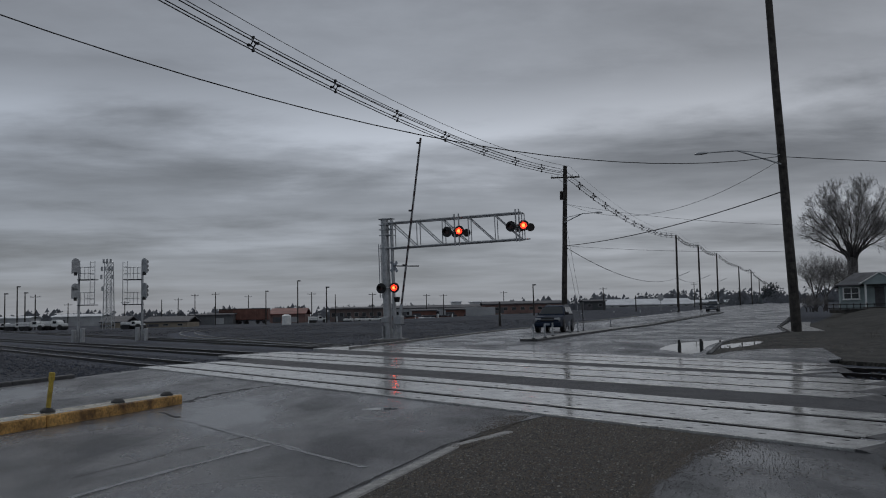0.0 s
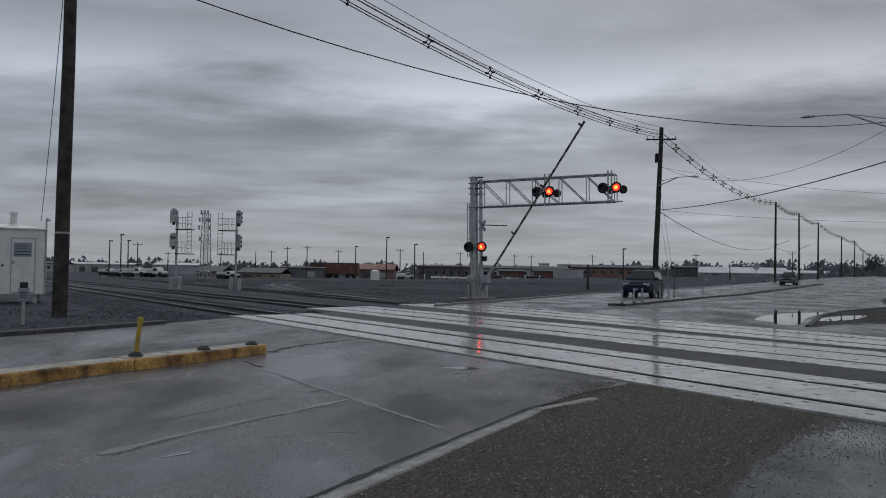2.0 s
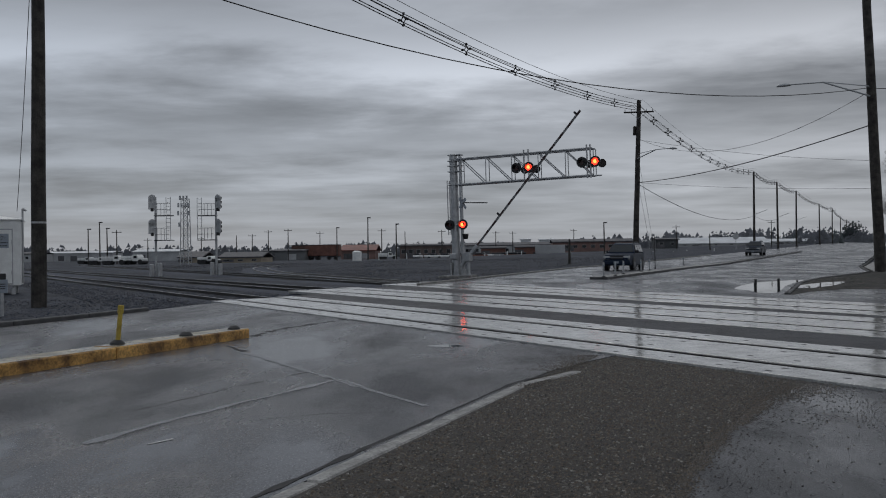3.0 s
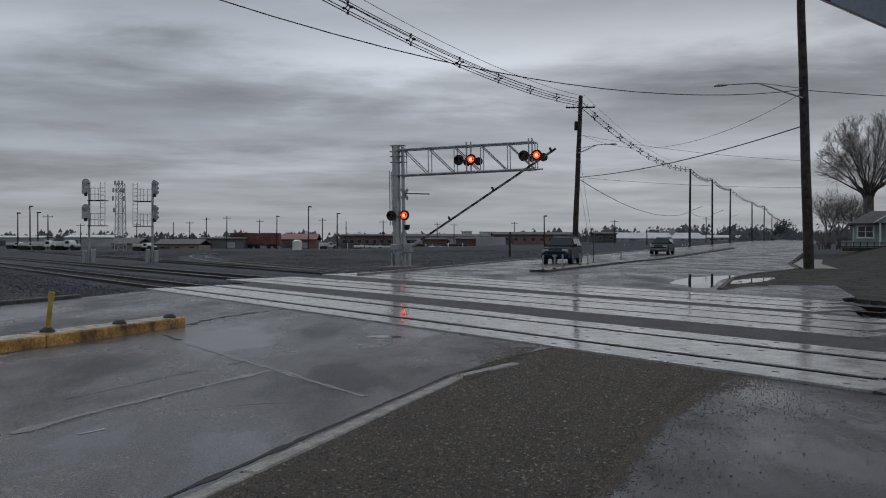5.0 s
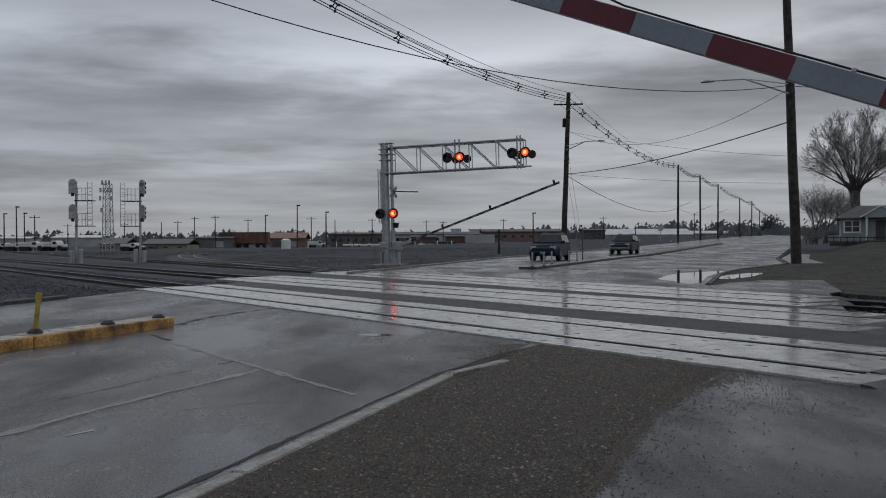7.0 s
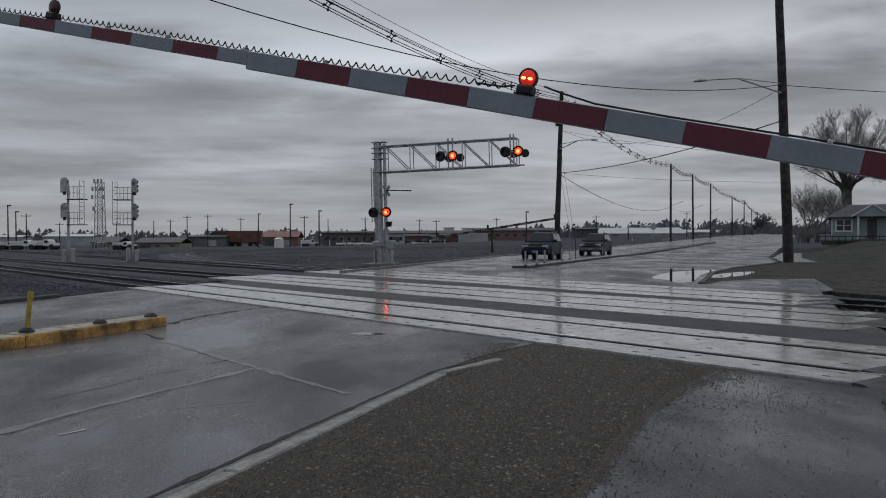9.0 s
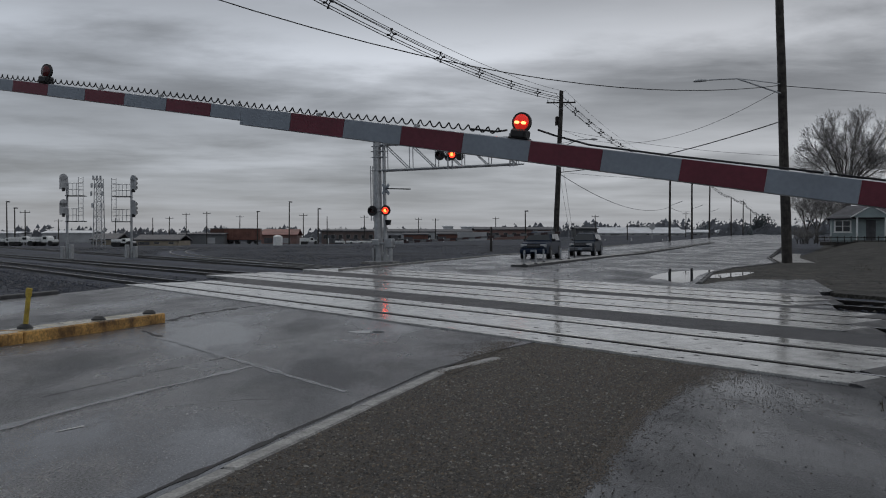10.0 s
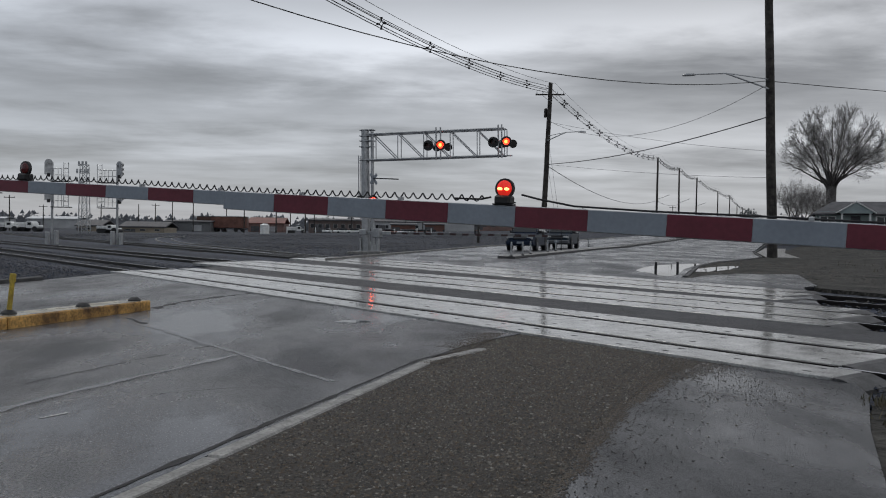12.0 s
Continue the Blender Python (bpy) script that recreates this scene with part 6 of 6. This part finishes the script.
def house():
    x0, y0 = 41.7, 90.0
    z = 1.3
    t = thing("house", pose(x0, y0, z, 0, 0, -23), "small pale teal clapboard house with a gabled porch", "house")
    W, D, H = 11.0, 6.0, 2.45
    wall = part("wall", box(0, 0, -0.3, W, D, H), siding, t)
    for i in range(13):
        part("clapboard", box(-0.02, -0.03, 0.05 + i * 0.195, W + 0.02, -0.004, 0.225 + i * 0.195), siding, wall)
    bm = bmesh.new()
    v = [bm.verts.new(p) for p in ((-0.5, -0.5, H - 0.1), (W + 0.5, -0.5, H - 0.1), (W - 1.5, D / 2, H + 1.25), (1.6, D / 2, H + 1.25), (W + 0.5, D + 0.5, H - 0.1), (-0.5, D + 0.5, H - 0.1))]
    for f in ((0, 1, 2, 3), (3, 2, 4, 5), (0, 3, 5), (1, 4, 2)):
        bm.faces.new([v[i] for i in f])
    bmesh.ops.recalc_face_normals(bm, faces=bm.faces)
    roof = part("roof", bmesh_thick(bm, 0.15), darkroof, t)
    for xa, n in ((0.3, 2), (5.6, 2), (8.2, 2)):
        w = part("window", box(xa - 0.1, -0.09, 0.85, xa + n * 0.72 + 0.1, -0.035, 2.1), M["whitepaint"], t)
        for k in range(n):
            part("pane", box(xa + k * 0.72 + 0.05, -0.11, 0.95, xa + k * 0.72 + 0.67, -0.092, 1.45), windowglass, w)
            part("pane", box(xa + k * 0.72 + 0.05, -0.11, 1.51, xa + k * 0.72 + 0.67, -0.092, 2.02), windowglass, w)
        part("sill", box(xa - 0.18, -0.16, 0.78, xa + n * 0.72 + 0.18, -0.035, 0.85), M["whitepaint"], w)
    shift = -1.1
    porch = part("porch_gable", loft([[(3.2 + shift, yy, 2.35), (6.2 + shift, yy, 2.35), (6.3 + shift, yy, 2.5), (4.7 + shift, yy, 3.45), (3.1 + shift, yy, 2.5)] for yy in (-1.5, 0.3)]), siding, t)
    bm = bmesh.new()
    v = [bm.verts.new(p) for p in ((2.8 + shift, -1.65, 2.42), (4.7 + shift, -1.65, 3.6), (6.6 + shift, -1.65, 2.42), (2.8 + shift, 0.5, 2.42), (4.7 + shift, 0.5, 3.6), (6.6 + shift, 0.5, 2.42))]
    bm.faces.new((v[0], v[1], v[4], v[3]))
    bm.faces.new((v[1], v[2], v[5], v[4]))
    part("porch_roof", bmesh_thick(bm, 0.1), M["whitepaint"], porch)
    for k in (3.4 + shift, 6.0 + shift):
        part("porch_post", box(k - 0.09, -1.4, 0, k + 0.09, -1.22, 2.36, 0.01), M["whitepaint"], t)
    door = part("door", box(4.3 + shift, -0.08, 0.05, 5.2 + shift, -0.034, 2.1, 0.01), darkroof, t)
    part("handle", tube((5.08 + shift, -0.14, 1.05), (5.08 + shift, -0.08, 1.05), 0.03), chrome, door)
    part("porch_floor", box(2.0, -1.6, -0.3, 5.2, -0.04, 0.03), M["concrete"], t)
    for k in range(2):
        part("step", box(2.9, -1.9 - 0.3 * k, -0.3, 4.4, -1.6 - 0.3 * k, -0.1 - 0.12 * k), M["concrete"], t)
    return t


house()
t = thing("garden_fence", pose(39.6, 88.6, 1.0, 0, 0, -23), "low grey garden fence in front of the house", "fence")
for i in range(22):
    part("post", box(i * 0.62 - 0.04, -0.04, -0.1, i * 0.62 + 0.04, 0.04, 0.75, 0.01), M["wood"], t)
for zz in (0.25, 0.62):
    part("rail", box(0, -0.06, zz - 0.04, 13.2, -0.042, zz + 0.04), M["wood"], t)
t = thing("retaining_edge", pose(39.2, 87.2, 0.9, 0, 0, -23), "low dark timber garden edge", "edging")
part("timber", box(0, -0.1, -0.1, 14, 0.1, 0.22, 0.02), M["wood"], t)
part("timber_cap", box(0, -0.13, 0.222, 14, 0.13, 0.27, 0.01), M["wood"], t)
rng = random.Random(31)
for i in range(7):
    x = 41.23 + rng.uniform(-0.8, 2.2)
    t = thing("shrub", pose(x, 93 + i * 0.9, 1.1), "dark bare garden shrub", "shrub", "garden shrubs")
    for name, (vs, fs), mat in zip(("stem", "crown"), bare_crown(40 + i, rng.uniform(1.6, 3.0), 1.3, 5, 3, 0.06, 0.06), (bark, twigs)):
        me = bpy.data.meshes.new(name)
        me.from_pydata(vs, [], fs)
        me.materials.append(mat)
        o = new(name, me)
        o.parent = t
t = thing("far_sign", pose(50.94, 200, rise(50.94, 200) - 0.1), "distant octagonal road sign seen from behind", "road sign")
part("post", tube((0, 0, 0), (0, 0, 2.6), 0.06, None, 8), M["galv"], t)
part("plate", tube((0, -0.05, 3.0), (0, 0.0, 3.0), 0.75, None, 8), M["galv"], t)

# ---- dry grass and weeds on the verges ----
dry_grass = material("dead_grass", (0.09, 0.08, 0.05), 0.9, vary=0.4, grain=8, bump=0)


def weeds():
    rng = random.Random(52)
    vs, fs = [], []

    def blade(x, y, z, h):
        b = len(vs)
        a = rng.uniform(0, 6.28)
        w, lean = 0.006 + 0.004 * h / 0.2, h * rng.uniform(0.1, 0.7)
        vs.extend([(x - w * math.cos(a), y - w * math.sin(a), z), (x + w * math.cos(a), y + w * math.sin(a), z), (x + lean * math.sin(a), y - lean * math.cos(a), z + h)])
        fs.append((b, b + 1, b + 2))

    for i in range(260):
        if i < 110:
            s = rng.uniform(3.5, 8.2)
            w = 1.35 + rng.random() ** 2 * 1.2
            z = -0.02
        else:
            s, w, z = rng.uniform(36, 78), rng.uniform(6, 26), -0.03
        x, y = rw(s, w)
        for k in range(14):
            q = 0.09 if i < 110 else 0.4
            blade(x + rng.gauss(0, q), y + rng.gauss(0, q), z, rng.uniform(0.03, 0.12) * (1 if i < 110 else 2))
    me = bpy.data.meshes.new("dry_grass")
    me.from_pydata(vs, [], fs)
    me.materials.append(dry_grass)
    tagged(new("dry_grass", me), "sparse dead grass on the dirt verges", "grass", kind="stuff")


weeds()

# ---- motion ----
LEFT_LIT = [(0.12, 0.56), (1.12, 1.55), (2.1, 2.55), (3.12, 3.56), (4.13, 4.55), (5.1, 5.53), (6.1, 6.53), (7.12, 7.56), (8.13, 8.55), (9.1, 9.47), (10.1, 10.47), (11.1, 11.47)]


def motions():
    # the near gate comes down
    near = [(0, 76), (1, 66), (2, 55.5), (2.5, 50.5), (3.5, 41.5), (4.5, 33.6), (5, 30.9), (5.5, 28.4), (6, 26.2), (6.5, 23.9), (7, 21.9), (8, 17.3), (9, 12.93), (9.5, 10.91), (10, 9.1), (10.5, 7.4), (11, 5.65), (11.5, 4.13), (12, 2.68)]
    walk(NEAR_ARM, [(t, pose(0, 0, 1.31, 0, -a, 0) @ pose(0.11 * a / 22 - 0.025, 0, 0)) for t, a in near])
    # the far gate goes ahead of it
    far = [(0, 81), (0.5, 71), (1, 64.5), (1.5, 58.5), (2, 54), (2.5, 50.5), (3.5, 42), (4.5, 33.5), (5, 29.5), (5.5, 26.5), (6, 23.5), (6.5, 20.5), (7, 18), (8, 12.5), (9, 7.5), (10, 3.2), (11, 0.6), (11.5, 0), (12, 0)]
    walk(FAR_ARM, [(t, pose(0, 0, 1.13, 0, -a, 0)) for t, a in far])
    # both cars come towards the crossing and slow down
    def lane(s, w):
        x, y = rw(s, w + bend(s))
        return pose(x, y, rise(x, y) + 0.002, 0, 0, -19 - 4.3 * min(1, max(0, (s - 70) / 12)))
    walk(SUV, [(t, lane(s, -12.85)) for t, s in ((0, 63.3), (2, 62.9), (4, 62.6), (6, 62.25), (9, 61.7), (12, 61.25))])
    walk(SECOND, [(t, lane(s, -12.0)) for t, s in ((0, 169.5), (0.5, 163), (1.5, 145.5), (2.5, 132.5), (3.5, 118.5), (4.5, 106.8), (5, 102.8), (5.5, 99.2), (6, 95), (6.5, 91), (7, 87.7), (8, 82.3), (9, 77.9), (9.5, 76), (10.5, 73.4), (11, 72.3), (11.5, 71.5), (12, 70.8))])
    # the flashing lamps swap sides about once a second
    for g, x, gap, z, y in GLOWS:
        rows = [(0.0, pose(x + gap, y, z))]
        for a, b in LEFT_LIT:
            rows += [(a - 0.034, pose(x + gap, y, z)), (a, pose(x - gap, y, z)), (b - 0.034, pose(x - gap, y, z)), (b, pose(x + gap, y, z))]
        rows.append((12.0, pose(x + gap, y, z)))
        walk(g, rows)


motions()
